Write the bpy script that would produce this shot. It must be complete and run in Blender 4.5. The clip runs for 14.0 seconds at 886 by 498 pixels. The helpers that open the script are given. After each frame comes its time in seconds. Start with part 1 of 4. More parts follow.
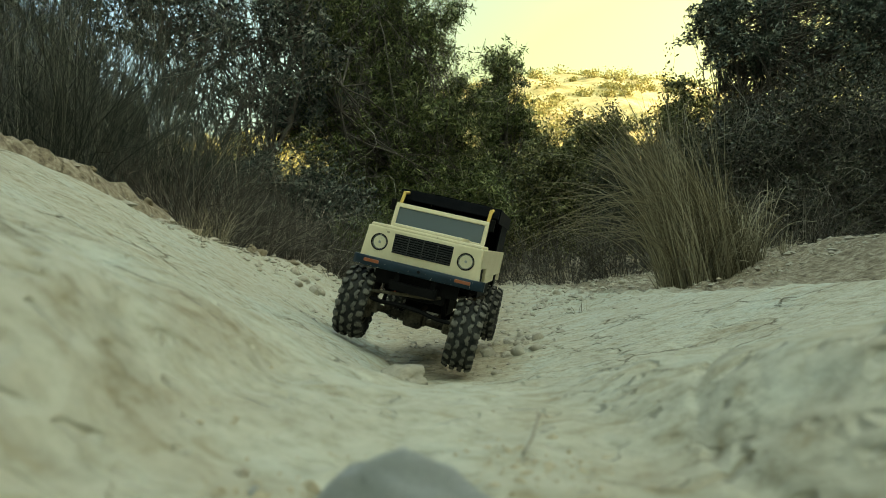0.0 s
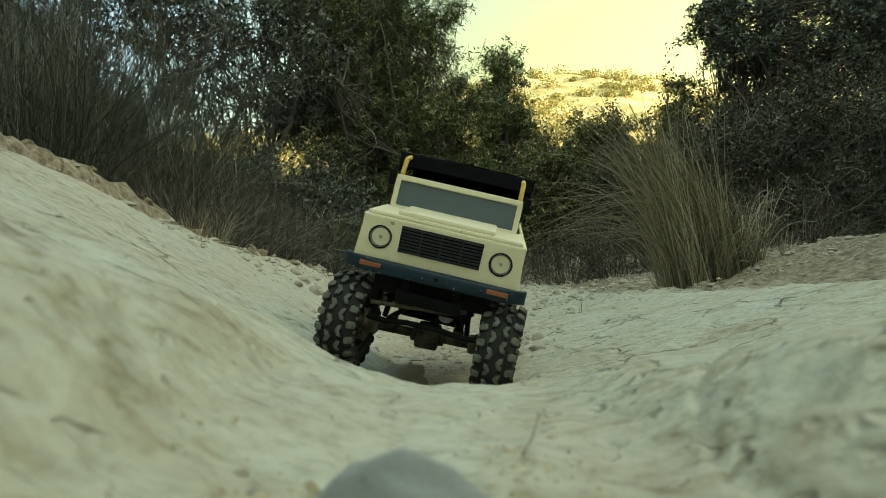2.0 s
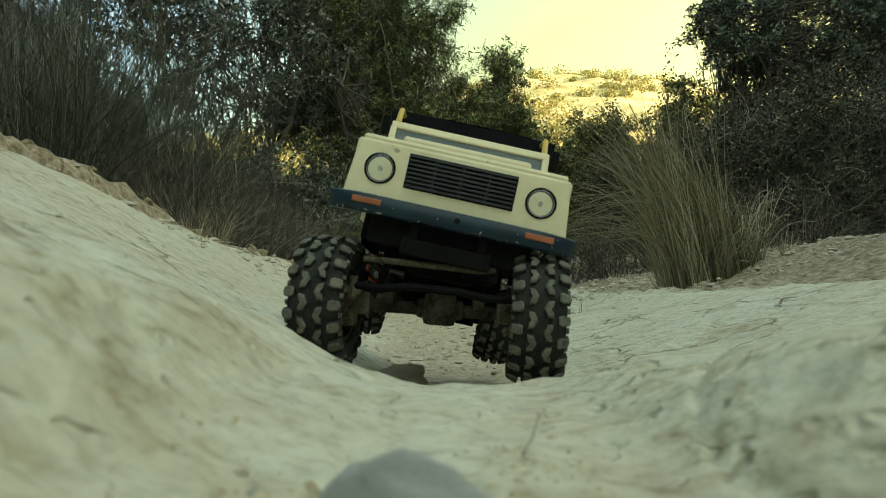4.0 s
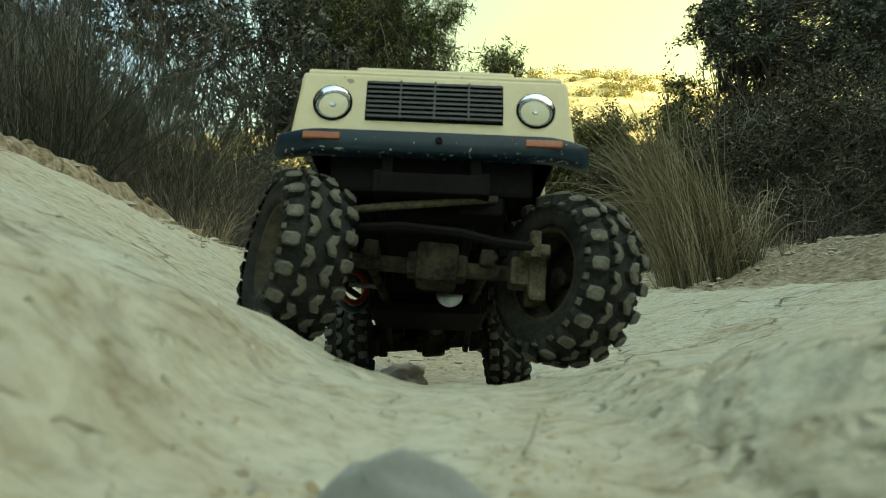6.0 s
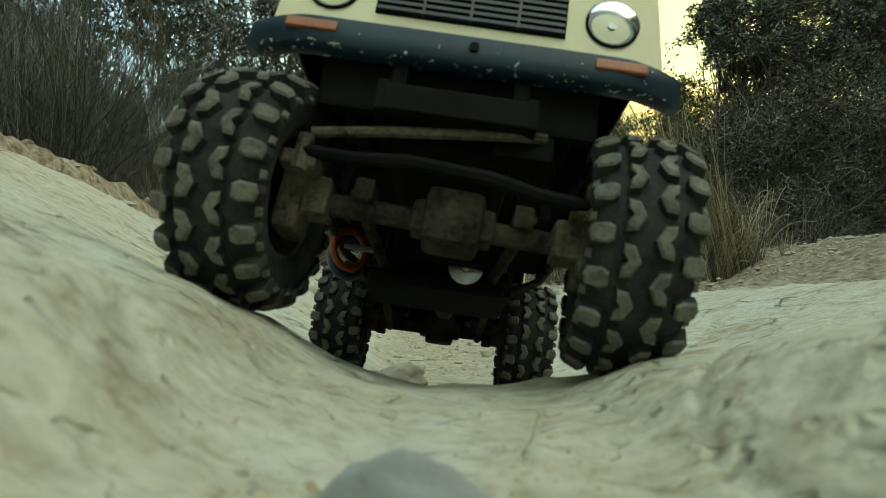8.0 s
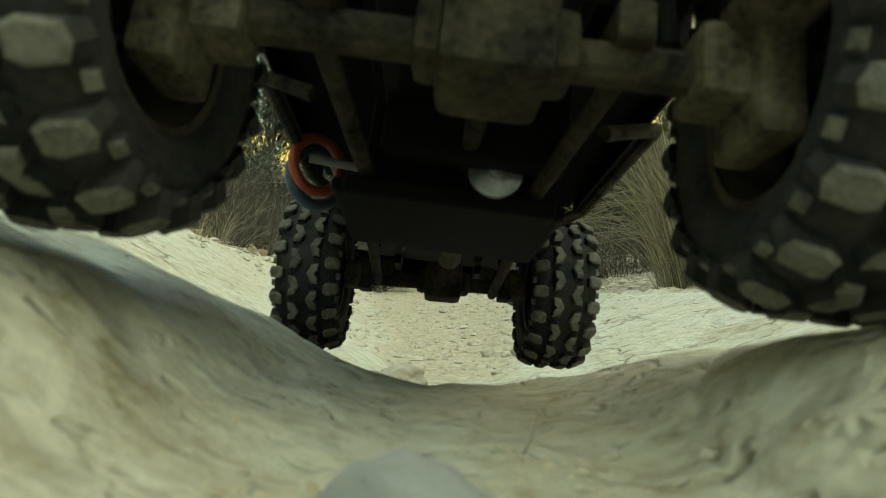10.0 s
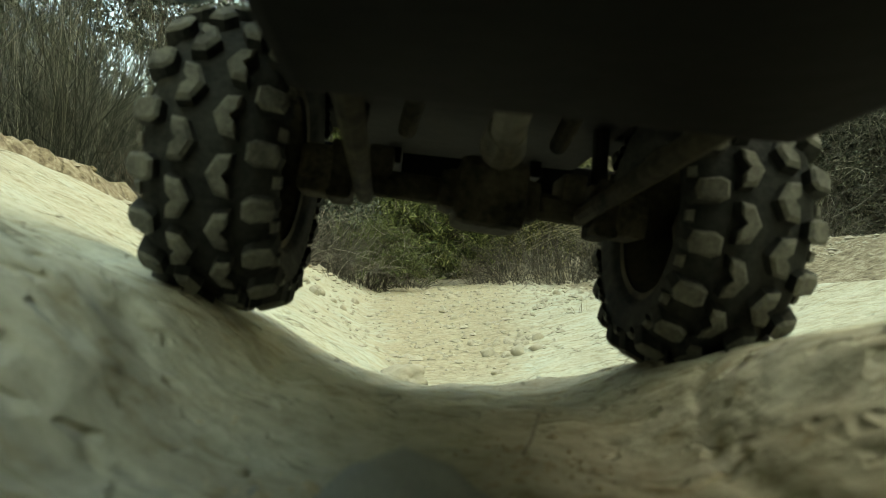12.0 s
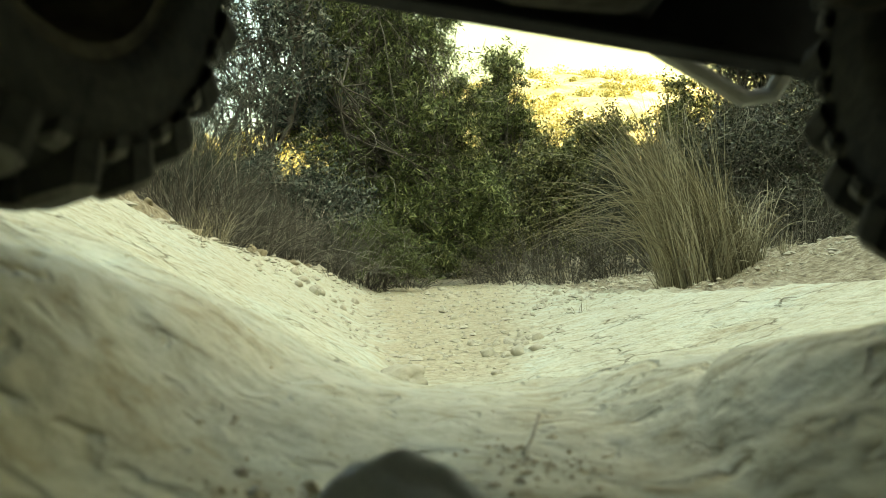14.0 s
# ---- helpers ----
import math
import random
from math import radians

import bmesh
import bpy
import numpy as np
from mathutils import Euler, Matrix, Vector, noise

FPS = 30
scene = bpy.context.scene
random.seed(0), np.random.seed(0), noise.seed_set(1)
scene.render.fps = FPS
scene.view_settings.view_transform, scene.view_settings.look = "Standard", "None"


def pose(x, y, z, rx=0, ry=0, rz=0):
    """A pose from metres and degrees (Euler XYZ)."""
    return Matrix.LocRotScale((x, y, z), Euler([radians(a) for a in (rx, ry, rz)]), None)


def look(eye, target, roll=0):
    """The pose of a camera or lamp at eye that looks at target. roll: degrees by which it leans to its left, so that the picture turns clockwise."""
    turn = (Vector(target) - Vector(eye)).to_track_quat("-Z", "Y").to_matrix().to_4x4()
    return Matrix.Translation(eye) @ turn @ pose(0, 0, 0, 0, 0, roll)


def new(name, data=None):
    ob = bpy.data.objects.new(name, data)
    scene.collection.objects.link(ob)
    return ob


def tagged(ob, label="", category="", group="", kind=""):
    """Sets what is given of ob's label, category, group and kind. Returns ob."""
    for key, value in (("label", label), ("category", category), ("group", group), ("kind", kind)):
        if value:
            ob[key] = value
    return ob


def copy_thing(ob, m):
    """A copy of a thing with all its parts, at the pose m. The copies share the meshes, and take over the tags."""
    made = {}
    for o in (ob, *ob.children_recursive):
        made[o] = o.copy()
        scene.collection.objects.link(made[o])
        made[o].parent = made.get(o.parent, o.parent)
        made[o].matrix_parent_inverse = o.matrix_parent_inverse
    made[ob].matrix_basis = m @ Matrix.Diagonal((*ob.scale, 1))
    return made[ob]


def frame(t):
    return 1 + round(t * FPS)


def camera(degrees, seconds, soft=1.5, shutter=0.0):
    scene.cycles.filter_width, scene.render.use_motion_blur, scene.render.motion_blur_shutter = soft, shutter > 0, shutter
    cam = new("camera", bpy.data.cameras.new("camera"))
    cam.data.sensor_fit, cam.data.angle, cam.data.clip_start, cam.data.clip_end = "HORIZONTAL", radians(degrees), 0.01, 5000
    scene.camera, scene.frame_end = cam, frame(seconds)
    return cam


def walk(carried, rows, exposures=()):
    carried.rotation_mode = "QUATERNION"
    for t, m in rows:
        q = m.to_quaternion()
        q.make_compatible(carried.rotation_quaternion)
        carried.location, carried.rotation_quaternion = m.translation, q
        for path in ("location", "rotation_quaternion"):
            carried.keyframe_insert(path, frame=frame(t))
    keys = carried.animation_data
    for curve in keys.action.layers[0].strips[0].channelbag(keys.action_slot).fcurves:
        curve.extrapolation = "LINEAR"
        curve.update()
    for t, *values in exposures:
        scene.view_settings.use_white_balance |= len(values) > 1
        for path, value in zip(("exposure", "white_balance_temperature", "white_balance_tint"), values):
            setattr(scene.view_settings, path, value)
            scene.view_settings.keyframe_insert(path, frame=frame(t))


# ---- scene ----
cam = camera(71.9, 14.0, soft=0.8, shutter=0.3)
walk(cam, [(0.0, look((0, 0, 0), (0, 1, 0))), (14.0, look((0, 0, 0), (0, 1, 0)))],
     exposures=[(0.0, 2.75, 7500, 2), (8.2, 2.95, 7500, 2), (10.5, 3.55, 8300, 4), (12.5, 3.68, 8600, 4), (14.0, 3.75, 8500, 3)])

# small lens focused beyond the truck, so that the rock right before it is soft
cam.data.dof.use_dof = True
cam.data.dof.focus_distance, cam.data.dof.aperture_fstop = 2.2, 19.0

# ---- light: open evening shade, the sun only reaches the far hill ----
SUN_EL, SUN_AZ = 16.0, 75.0  # degrees; the low sun stands far to the right, behind a slope added out of view
world = bpy.data.worlds.new("sky")
scene.world = world
world.use_nodes = True
wn = world.node_tree
sky = wn.nodes.new("ShaderNodeTexSky")
sky.sky_type = "NISHITA"
sky.sun_disc = False
sky.sun_elevation, sky.sun_rotation = radians(SUN_EL), radians(SUN_AZ)
sky.air_density, sky.dust_density, sky.ozone_density = 1.0, 4.0, 1.0
# warm evening haze round the low sky ahead, clearer sky above and aside
coord = wn.nodes.new("ShaderNodeTexCoord")
lobe = wn.nodes.new("ShaderNodeVectorMath")
lobe.operation = "DOT_PRODUCT"
lobe.inputs[1].default_value = (0.35, 0.937, 0.0)
haze = wn.nodes.new("ShaderNodeValToRGB")
haze.color_ramp.elements[0].position, haze.color_ramp.elements[0].color = 0.60, (0.62, 0.68, 0.66, 1)
haze.color_ramp.elements[1].position, haze.color_ramp.elements[1].color = 0.93, (0.50, 0.465, 0.20, 1)
wn.links.new(coord.outputs["Generated"], lobe.inputs[0])
wn.links.new(lobe.outputs["Value"], haze.inputs[0])
# veiled sky, brightest high up over the open side of the gully
high = wn.nodes.new("ShaderNodeVectorMath")
high.operation = "DOT_PRODUCT"
high.inputs[1].default_value = (0.12, -0.75, 0.65)
wn.links.new(coord.outputs["Generated"], high.inputs[0])
rise = wn.nodes.new("ShaderNodeMapRange")
rise.inputs["From Min"].default_value, rise.inputs["From Max"].default_value = 0.32, 0.95
wn.links.new(high.outputs["Value"], rise.inputs[0])
veil = wn.nodes.new("ShaderNodeMix")
veil.data_type = "RGBA"
veil.inputs[7].default_value = (2.3, 2.05, 1.3, 1)
wn.links.new(rise.outputs[0], veil.inputs[0])
wn.links.new(haze.outputs[0], veil.inputs[6])
warm = wn.nodes.new("ShaderNodeMix")
warm.data_type, warm.blend_type = "RGBA", "MULTIPLY"
warm.inputs[0].default_value = 1.0
wn.links.new(veil.outputs[2], warm.inputs[7])
wn.links.new(sky.outputs[0], warm.inputs[6])
wn.links.new(warm.outputs[2], wn.nodes["Background"].inputs[0])
wn.nodes["Background"].inputs[1].default_value = 0.15

sun_data = bpy.data.lights.new("sun", "SUN")
sun_data.energy, sun_data.angle, sun_data.color = 3.0, radians(0.5), (1.0, 0.8, 0.5)
sun = new("sun", sun_data)
az, el = radians(SUN_AZ), radians(SUN_EL)
sun_way = Vector((math.sin(az) * math.cos(el), math.cos(az) * math.cos(el), math.sin(el)))
sun.matrix_world = look(sun_way * 50, (0, 0, 0))


# ---- materials ----
def material(name):
    m = bpy.data.materials.new(name)
    m.use_nodes = True
    nt = m.node_tree
    return m, nt, nt.nodes["Principled BSDF"]


def ramp(nt, source, stops):
    r = nt.nodes.new("ShaderNodeValToRGB")
    while len(r.color_ramp.elements) < len(stops):
        r.color_ramp.elements.new(0.5)
    for e, (p, c) in zip(r.color_ramp.elements, stops):
        e.position, e.color = p, (*c, 1)
    nt.links.new(source, r.inputs[0])
    return r.outputs[0]


def noise_node(nt, scale, detail=4, rough=0.55, distort=0.0, vector=None):
    n = nt.nodes.new("ShaderNodeTexNoise")
    n.inputs["Scale"].default_value, n.inputs["Detail"].default_value = scale, detail
    n.inputs["Roughness"].default_value, n.inputs["Distortion"].default_value = rough, distort
    if vector is not None:
        nt.links.new(vector, n.inputs["Vector"])
    return n


def mix(nt, fac, a, b, blend="MIX"):
    m = nt.nodes.new("ShaderNodeMix")
    m.data_type, m.blend_type = "RGBA", blend
    for i, v in ((0, fac), (6, a), (7, b)):
        if isinstance(v, (int, float)):
            m.inputs[i].default_value = v
        elif isinstance(v, tuple):
            m.inputs[i].default_value = (*v, 1)
        else:
            nt.links.new(v, m.inputs[i])
    return m.outputs[2]


def calc(nt, op, a, b=0.0):
    m = nt.nodes.new("ShaderNodeMath")
    m.operation = op
    for i, v in ((0, a), (1, b)):
        if isinstance(v, (int, float)):
            m.inputs[i].default_value = v
        else:
            nt.links.new(v, m.inputs[i])
    return m.outputs[0]


def bump(nt, bsdf, height, strength, distance):
    b = nt.nodes.new("ShaderNodeBump")
    b.inputs["Strength"].default_value, b.inputs["Distance"].default_value = strength, distance
    nt.links.new(height, b.inputs["Height"])
    nt.links.new(b.outputs[0], bsdf.inputs["Normal"])


def simple(name, a, b, scale, rough=0.6, metal=0.0, bumps=0.0, mid=0.5, coords="Object", spots=None, gloss=0.5, shuffle=False):
    """A worn surface: two colours in noise at two scales, optional bare spots, fine relief."""
    m, nt, p = material(name)
    tc = nt.nodes.new("ShaderNodeTexCoord").outputs[coords]
    if shuffle:
        # each piece takes its own stretch of the grain
        far_off = nt.nodes.new("ShaderNodeVectorMath")
        far_off.operation = "ADD"
        nt.links.new(tc, far_off.inputs[0])
        nt.links.new(calc(nt, "MULTIPLY", nt.nodes.new("ShaderNodeObjectInfo").outputs["Random"], 7.0), far_off.inputs[1])
        tc = far_off.outputs[0]
    n1 = noise_node(nt, scale, 5, 0.6, 0.3, tc)
    n2 = noise_node(nt, scale * 7, 3, 0.6, 0.0, tc)
    f = calc(nt, "ADD", calc(nt, "MULTIPLY", n1.outputs[0], 0.65), calc(nt, "MULTIPLY", n2.outputs[0], 0.35))
    c = ramp(nt, f, [(mid - 0.16, a), (mid + 0.16, b)])
    if spots:
        n3 = noise_node(nt, spots[1], 2, 0.5, 0.0, tc)
        s = ramp(nt, n3.outputs[0], [(spots[2], (0, 0, 0)), (spots[2] + 0.03, (1, 1, 1))])
        c = mix(nt, s, c, spots[0])
    nt.links.new(c, p.inputs["Base Color"])
    p.inputs["Roughness"].default_value, p.inputs["Metallic"].default_value = rough, metal
    p.inputs["Specular IOR Level"].default_value = gloss
    if bumps:
        bump(nt, p, n2.outputs[0], 0.5, bumps)
    return m


def leafy(name, colours, rough=0.6):
    """Leaves, twigs and blades: a colour for each piece, by its island."""
    m, nt, p = material(name)
    g = nt.nodes.new("ShaderNodeNewGeometry")
    c = ramp(nt, g.outputs["Random Per Island"], [(i / (len(colours) - 1), c) for i, c in enumerate(colours)])
    n = noise_node(nt, 3.0, 2, 0.5, 0.0, nt.nodes.new("ShaderNodeTexCoord").outputs["Object"])
    c = mix(nt, 0.35, c, ramp(nt, n.outputs[0], [(0.35, (0.5, 0.5, 0.5)), (0.65, (1.3, 1.3, 1.3))]), "MULTIPLY")
    nt.links.new(c, p.inputs["Base Color"])
    p.inputs["Roughness"].default_value = rough
    p.inputs["Specular IOR Level"].default_value = 0.25
    return m


def ground_material():
    m, nt, p = material("pale_marl")
    pos = nt.nodes.new("ShaderNodeNewGeometry").outputs["Position"]
    big = noise_node(nt, 2.2, 5, 0.6, 0.6, pos)
    mid = noise_node(nt, 14.0, 6, 0.62, 0.4, pos)
    fine = noise_node(nt, 160.0, 4, 0.6, 0.0, pos)
    f = calc(nt, "ADD", calc(nt, "MULTIPLY", big.outputs[0], 0.45), calc(nt, "MULTIPLY", mid.outputs[0], 0.55))
    rock = ramp(nt, f, [(0.3, (0.33, 0.28, 0.19)), (0.4, (0.42, 0.39, 0.30)), (0.5, (0.46, 0.445, 0.355)), (0.62, (0.45, 0.465, 0.395))])
    # thin cracks, broken up so that only some show
    warp = nt.nodes.new("ShaderNodeVectorMath")
    warp.operation = "ADD"
    wob = nt.nodes.new("ShaderNodeVectorMath")
    wob.operation = "SCALE"
    wob.inputs["Scale"].default_value = 0.07
    nt.links.new(mid.outputs["Color"], wob.inputs[0])
    nt.links.new(pos, warp.inputs[0])
    nt.links.new(wob.outputs[0], warp.inputs[1])
    v = nt.nodes.new("ShaderNodeTexVoronoi")
    v.feature = "DISTANCE_TO_EDGE"
    v.inputs["Scale"].default_value = 6.5
    nt.links.new(warp.outputs[0], v.inputs["Vector"])
    crack = ramp(nt, v.outputs["Distance"], [(0.0, (1, 1, 1)), (0.006, (0.8, 0.8, 0.8)), (0.016, (0, 0, 0))])
    gate = ramp(nt, noise_node(nt, 5.0, 2, 0.5, 0.0, pos).outputs[0], [(0.46, (0, 0, 0)), (0.55, (1, 1, 1))])
    crack = mix(nt, 1.0, crack, gate, "MULTIPLY")
    rock = mix(nt, calc(nt, "MULTIPLY", crack, 0.75), rock, (0.15, 0.12, 0.08))
    specks = ramp(nt, fine.outputs[0], [(0.3, (0.72, 0.7, 0.66)), (0.5, (1, 1, 1)), (0.75, (1.1, 1.1, 1.1))])
    rock = mix(nt, 0.7, rock, specks, "MULTIPLY")
    mottle = ramp(nt, noise_node(nt, 55.0, 5, 0.65, 0.6, pos).outputs[0], [(0.3, (0.66, 0.6, 0.48)), (0.46, (0.97, 0.97, 0.95)), (0.62, (1.08, 1.1, 1.1))])
    rock = mix(nt, 0.9, rock, mottle, "MULTIPLY")
    # loose ochre soil outside the worn channel
    sep = nt.nodes.new("ShaderNodeSeparateXYZ")
    nt.links.new(pos, sep.inputs[0])
    away = calc(nt, "ABSOLUTE", calc(nt, "ADD", sep.outputs[0], 0.03))
    away = calc(nt, "ADD", away, calc(nt, "MULTIPLY", calc(nt, "SUBTRACT", big.outputs[0], 0.5), 0.7))
    soil_mask = ramp(nt, away, [(0.72, (0, 0, 0)), (0.86, (1, 1, 1))])
    soil = ramp(nt, noise_node(nt, 45.0, 6, 0.7, 0.2, pos).outputs[0], [(0.35, (0.11, 0.085, 0.055)), (0.5, (0.24, 0.2, 0.135)), (0.65, (0.38, 0.335, 0.245))])
    rock = mix(nt, soil_mask, rock, soil)
    # browner loose gravel along the trail's middle
    along = calc(nt, "DIVIDE", calc(nt, "ABSOLUTE", calc(nt, "SUBTRACT", sep.outputs[0], 0.02)), calc(nt, "MAXIMUM", sep.outputs[1], 0.05))
    along = calc(nt, "ADD", along, calc(nt, "MULTIPLY", calc(nt, "SUBTRACT", mid.outputs[0], 0.5), 0.16))
    near_off = ramp(nt, sep.outputs[1], [(0.75, (0, 0, 0)), (1.0, (1, 1, 1))])
    trail_mask = mix(nt, 1.0, ramp(nt, along, [(0.09, (1, 1, 1)), (0.15, (0, 0, 0))]), near_off, "MULTIPLY")
    gravel = ramp(nt, noise_node(nt, 60.0, 6, 0.75, 0.1, pos).outputs[0], [(0.36, (0.2, 0.16, 0.1)), (0.5, (0.37, 0.315, 0.215)), (0.64, (0.47, 0.42, 0.31))])
    rock = mix(nt, calc(nt, "MULTIPLY", trail_mask, 0.8), rock, gravel)
    # dark scrub colour on the added steep banks, to cut their bounce light
    bank_dark = nt.nodes.new("ShaderNodeClamp")
    nt.links.new(calc(nt, "MULTIPLY", calc(nt, "SUBTRACT", calc(nt, "ADD", sep.outputs[2], calc(nt, "MULTIPLY", big.outputs[0], 0.2)), 0.5), 4.0), bank_dark.inputs[0])
    rock = mix(nt, bank_dark.outputs[0], rock, ramp(nt, noise_node(nt, 22.0, 6, 0.7, 0.3, pos).outputs[0], [(0.4, (0.025, 0.032, 0.018)), (0.6, (0.075, 0.08, 0.045))]))
    # dry golden scrub colour on the far slopes
    scrub_noise = noise_node(nt, 0.35, 6, 0.7, 0.5, pos)
    scrub = ramp(nt, scrub_noise.outputs[0], [(0.38, (0.24, 0.2, 0.08)), (0.5, (0.42, 0.33, 0.15)), (0.62, (0.55, 0.43, 0.22))])
    far = calc(nt, "MULTIPLY", calc(nt, "SUBTRACT", sep.outputs[1], 14.0), 0.1)
    m_far = nt.nodes.new("ShaderNodeClamp")
    nt.links.new(far, m_far.inputs[0])
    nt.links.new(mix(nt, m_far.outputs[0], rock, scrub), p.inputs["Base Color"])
    p.inputs["Roughness"].default_value = 0.9
    p.inputs["Specular IOR Level"].default_value = 0.2
    swell = noise_node(nt, 19.0, 2, 0.45, 0.3, pos)
    h = calc(nt, "ADD", swell.outputs[0], calc(nt, "MULTIPLY", fine.outputs[0], 0.14))
    # knobs and pits of worn rock
    dents = noise_node(nt, 48.0, 2, 0.45, 0.3, pos)
    pits = ramp(nt, noise_node(nt, 75.0, 2, 0.5, 0.3, pos).outputs[0], [(0.3, (0, 0, 0)), (0.42, (1, 1, 1))])
    h = calc(nt, "ADD", h, calc(nt, "ADD", calc(nt, "MULTIPLY", dents.outputs[0], 0.55), calc(nt, "MULTIPLY", pits, 0.22)))
    h = calc(nt, "SUBTRACT", h, calc(nt, "MULTIPLY", crack, 0.5))
    bump(nt, p, h, 0.8, 0.012)
    return m


MARL = ground_material()
STONE = simple("limestone", (0.34, 0.3, 0.225), (0.5, 0.465, 0.375), 30, 0.85, bumps=0.003)
DARK_STONE = simple("grey_stone", (0.25, 0.27, 0.26), (0.38, 0.39, 0.37), 25, 0.8, bumps=0.003)
CREAM = simple("cream_paint", (0.66, 0.58, 0.38), (0.74, 0.67, 0.47), 18, 0.45, bumps=0.0004, spots=((0.35, 0.30, 0.2), 60, 0.72))


def chipped_navy():
    """Navy paint, speckled, its lower edge chipped to bare plastic."""
    m, nt, p = material("navy_bumper_paint")
    tc = nt.nodes.new("ShaderNodeTexCoord").outputs["Object"]
    base = ramp(nt, noise_node(nt, 30, 4, 0.6, 0.3, tc).outputs[0], [(0.35, (0.004, 0.016, 0.03)), (0.65, (0.008, 0.027, 0.045))])
    sep = nt.nodes.new("ShaderNodeSeparateXYZ")
    nt.links.new(tc, sep.inputs[0])
    low = ramp(nt, calc(nt, "MULTIPLY", calc(nt, "SUBTRACT", sep.outputs[2], 0.1285), 100.0), [(0.08, (1, 1, 1)), (0.3, (0, 0, 0))])
    grain = calc(nt, "ADD", noise_node(nt, 210, 3, 0.6, 0.4, tc).outputs[0], calc(nt, "MULTIPLY", low, 0.09))
    chips = ramp(nt, grain, [(0.705, (0, 0, 0)), (0.725, (1, 1, 1))])
    nt.links.new(mix(nt, chips, base, (0.5, 0.5, 0.46)), p.inputs["Base Color"])
    p.inputs["Roughness"].default_value = 0.45
    p.inputs["Specular IOR Level"].default_value = 0.3
    bump(nt, p, grain, 0.3, 0.0005)
    return m


NAVY = chipped_navy()
BLACK = simple("black_plastic", (0.003, 0.003, 0.0035), (0.008, 0.008, 0.008), 25, 0.7, bumps=0.0005, gloss=0.08)
GRILLE = simple("grille_plastic", (0.008, 0.011, 0.016), (0.014, 0.018, 0.026), 30, 0.4)
DUSTY = simple("dusty_metal", (0.007, 0.007, 0.006), (0.08, 0.07, 0.05), 45, 0.85, bumps=0.001, mid=0.54, gloss=0.1)
RUBBER = simple("dusty_rubber", (0.013, 0.014, 0.015), (0.05, 0.051, 0.046), 55, 0.9, bumps=0.0008, gloss=0.15)
LUG = simple("dust_worn_lug", (0.045, 0.045, 0.04), (0.18, 0.175, 0.145), 90, 0.9, bumps=0.0008, shuffle=True)
RIM = simple("rim_plastic", (0.018, 0.017, 0.014), (0.1, 0.088, 0.062), 35, 0.75, bumps=0.0006, gloss=0.15)
TAN = simple("tan_dust_metal", (0.014, 0.013, 0.011), (0.16, 0.14, 0.1), 60, 0.9, bumps=0.001, gloss=0.1)
CANVAS = simple("black_canvas", (0.006, 0.007, 0.01), (0.012, 0.013, 0.016), 40, 0.9, bumps=0.001, gloss=0.1)
YELLOW = simple("yellow_tube", (0.55, 0.36, 0.06), (0.65, 0.45, 0.1), 40, 0.5)
RED = simple("red_plastic", (0.28, 0.045, 0.02), (0.4, 0.075, 0.035), 40, 0.45)
BLUE = simple("blue_plastic", (0.03, 0.06, 0.09), (0.05, 0.1, 0.14), 40, 0.4)
ORANGE = simple("orange_lens", (0.25, 0.07, 0.025), (0.36, 0.11, 0.045), 60, 0.35)
SILVER = simple("silver_metal", (0.22, 0.22, 0.22), (0.5, 0.5, 0.49), 120, 0.4, 0.9)
CHROME = simple("reflector", (0.1, 0.115, 0.12), (0.22, 0.24, 0.24), 160, 0.5, 1.0)
GREY = simple("grey_plastic", (0.2, 0.2, 0.18), (0.3, 0.29, 0.26), 40, 0.6)
BARK = simple("bark", (0.05, 0.042, 0.033), (0.13, 0.115, 0.095), 25, 0.9, bumps=0.01)


def glass(name, tint, rough=0.03):
    m, nt, p = material(name)
    p.inputs["Base Color"].default_value = (*tint, 1)
    p.inputs["Transmission Weight"].default_value = 1.0
    p.inputs["Roughness"].default_value, p.inputs["IOR"].default_value = rough, 1.3
    return m


# half-opaque pane: its grey-blue colour stands for dust and the sky's reflection
GLASS = glass("dusty_reflecting_plastic", (0.16, 0.2, 0.22), 0.18)
GLASS.node_tree.nodes["Principled BSDF"].inputs["Transmission Weight"].default_value = 0.35
LENS = glass("headlight_lens", (0.8, 0.84, 0.86), 0.14)
OLIVE = leafy("olive_leaves", [(0.03, 0.038, 0.013), (0.07, 0.08, 0.028), (0.13, 0.135, 0.05), (0.32, 0.31, 0.15)])
PINE = leafy("pine_leaves", [(0.024, 0.038, 0.013), (0.06, 0.08, 0.024), (0.115, 0.14, 0.045), (0.32, 0.34, 0.15)])
GREYLEAF = leafy("grey_green_leaves", [(0.024, 0.036, 0.028), (0.05, 0.066, 0.052), (0.095, 0.115, 0.09), (0.28, 0.3, 0.25)])
TWIG = leafy("dry_twigs", [(0.035, 0.03, 0.024), (0.07, 0.062, 0.048), (0.11, 0.1, 0.08), (0.34, 0.31, 0.26)])
DARKLEAF = leafy("thicket_leaves", [(0.018, 0.024, 0.014), (0.036, 0.042, 0.028), (0.07, 0.075, 0.05), (0.2, 0.195, 0.14)])
STRAW = leafy("dry_grass", [(0.09, 0.077, 0.048), (0.21, 0.182, 0.118), (0.36, 0.32, 0.22), (0.62, 0.57, 0.43)])


# ---- mesh helpers ----
def part(name, bm, mat, parent, label=""):
    me = bpy.data.meshes.new(name)
    bm.to_mesh(me)
    bm.free()
    return mesh_part(name, me, mat, parent, label)


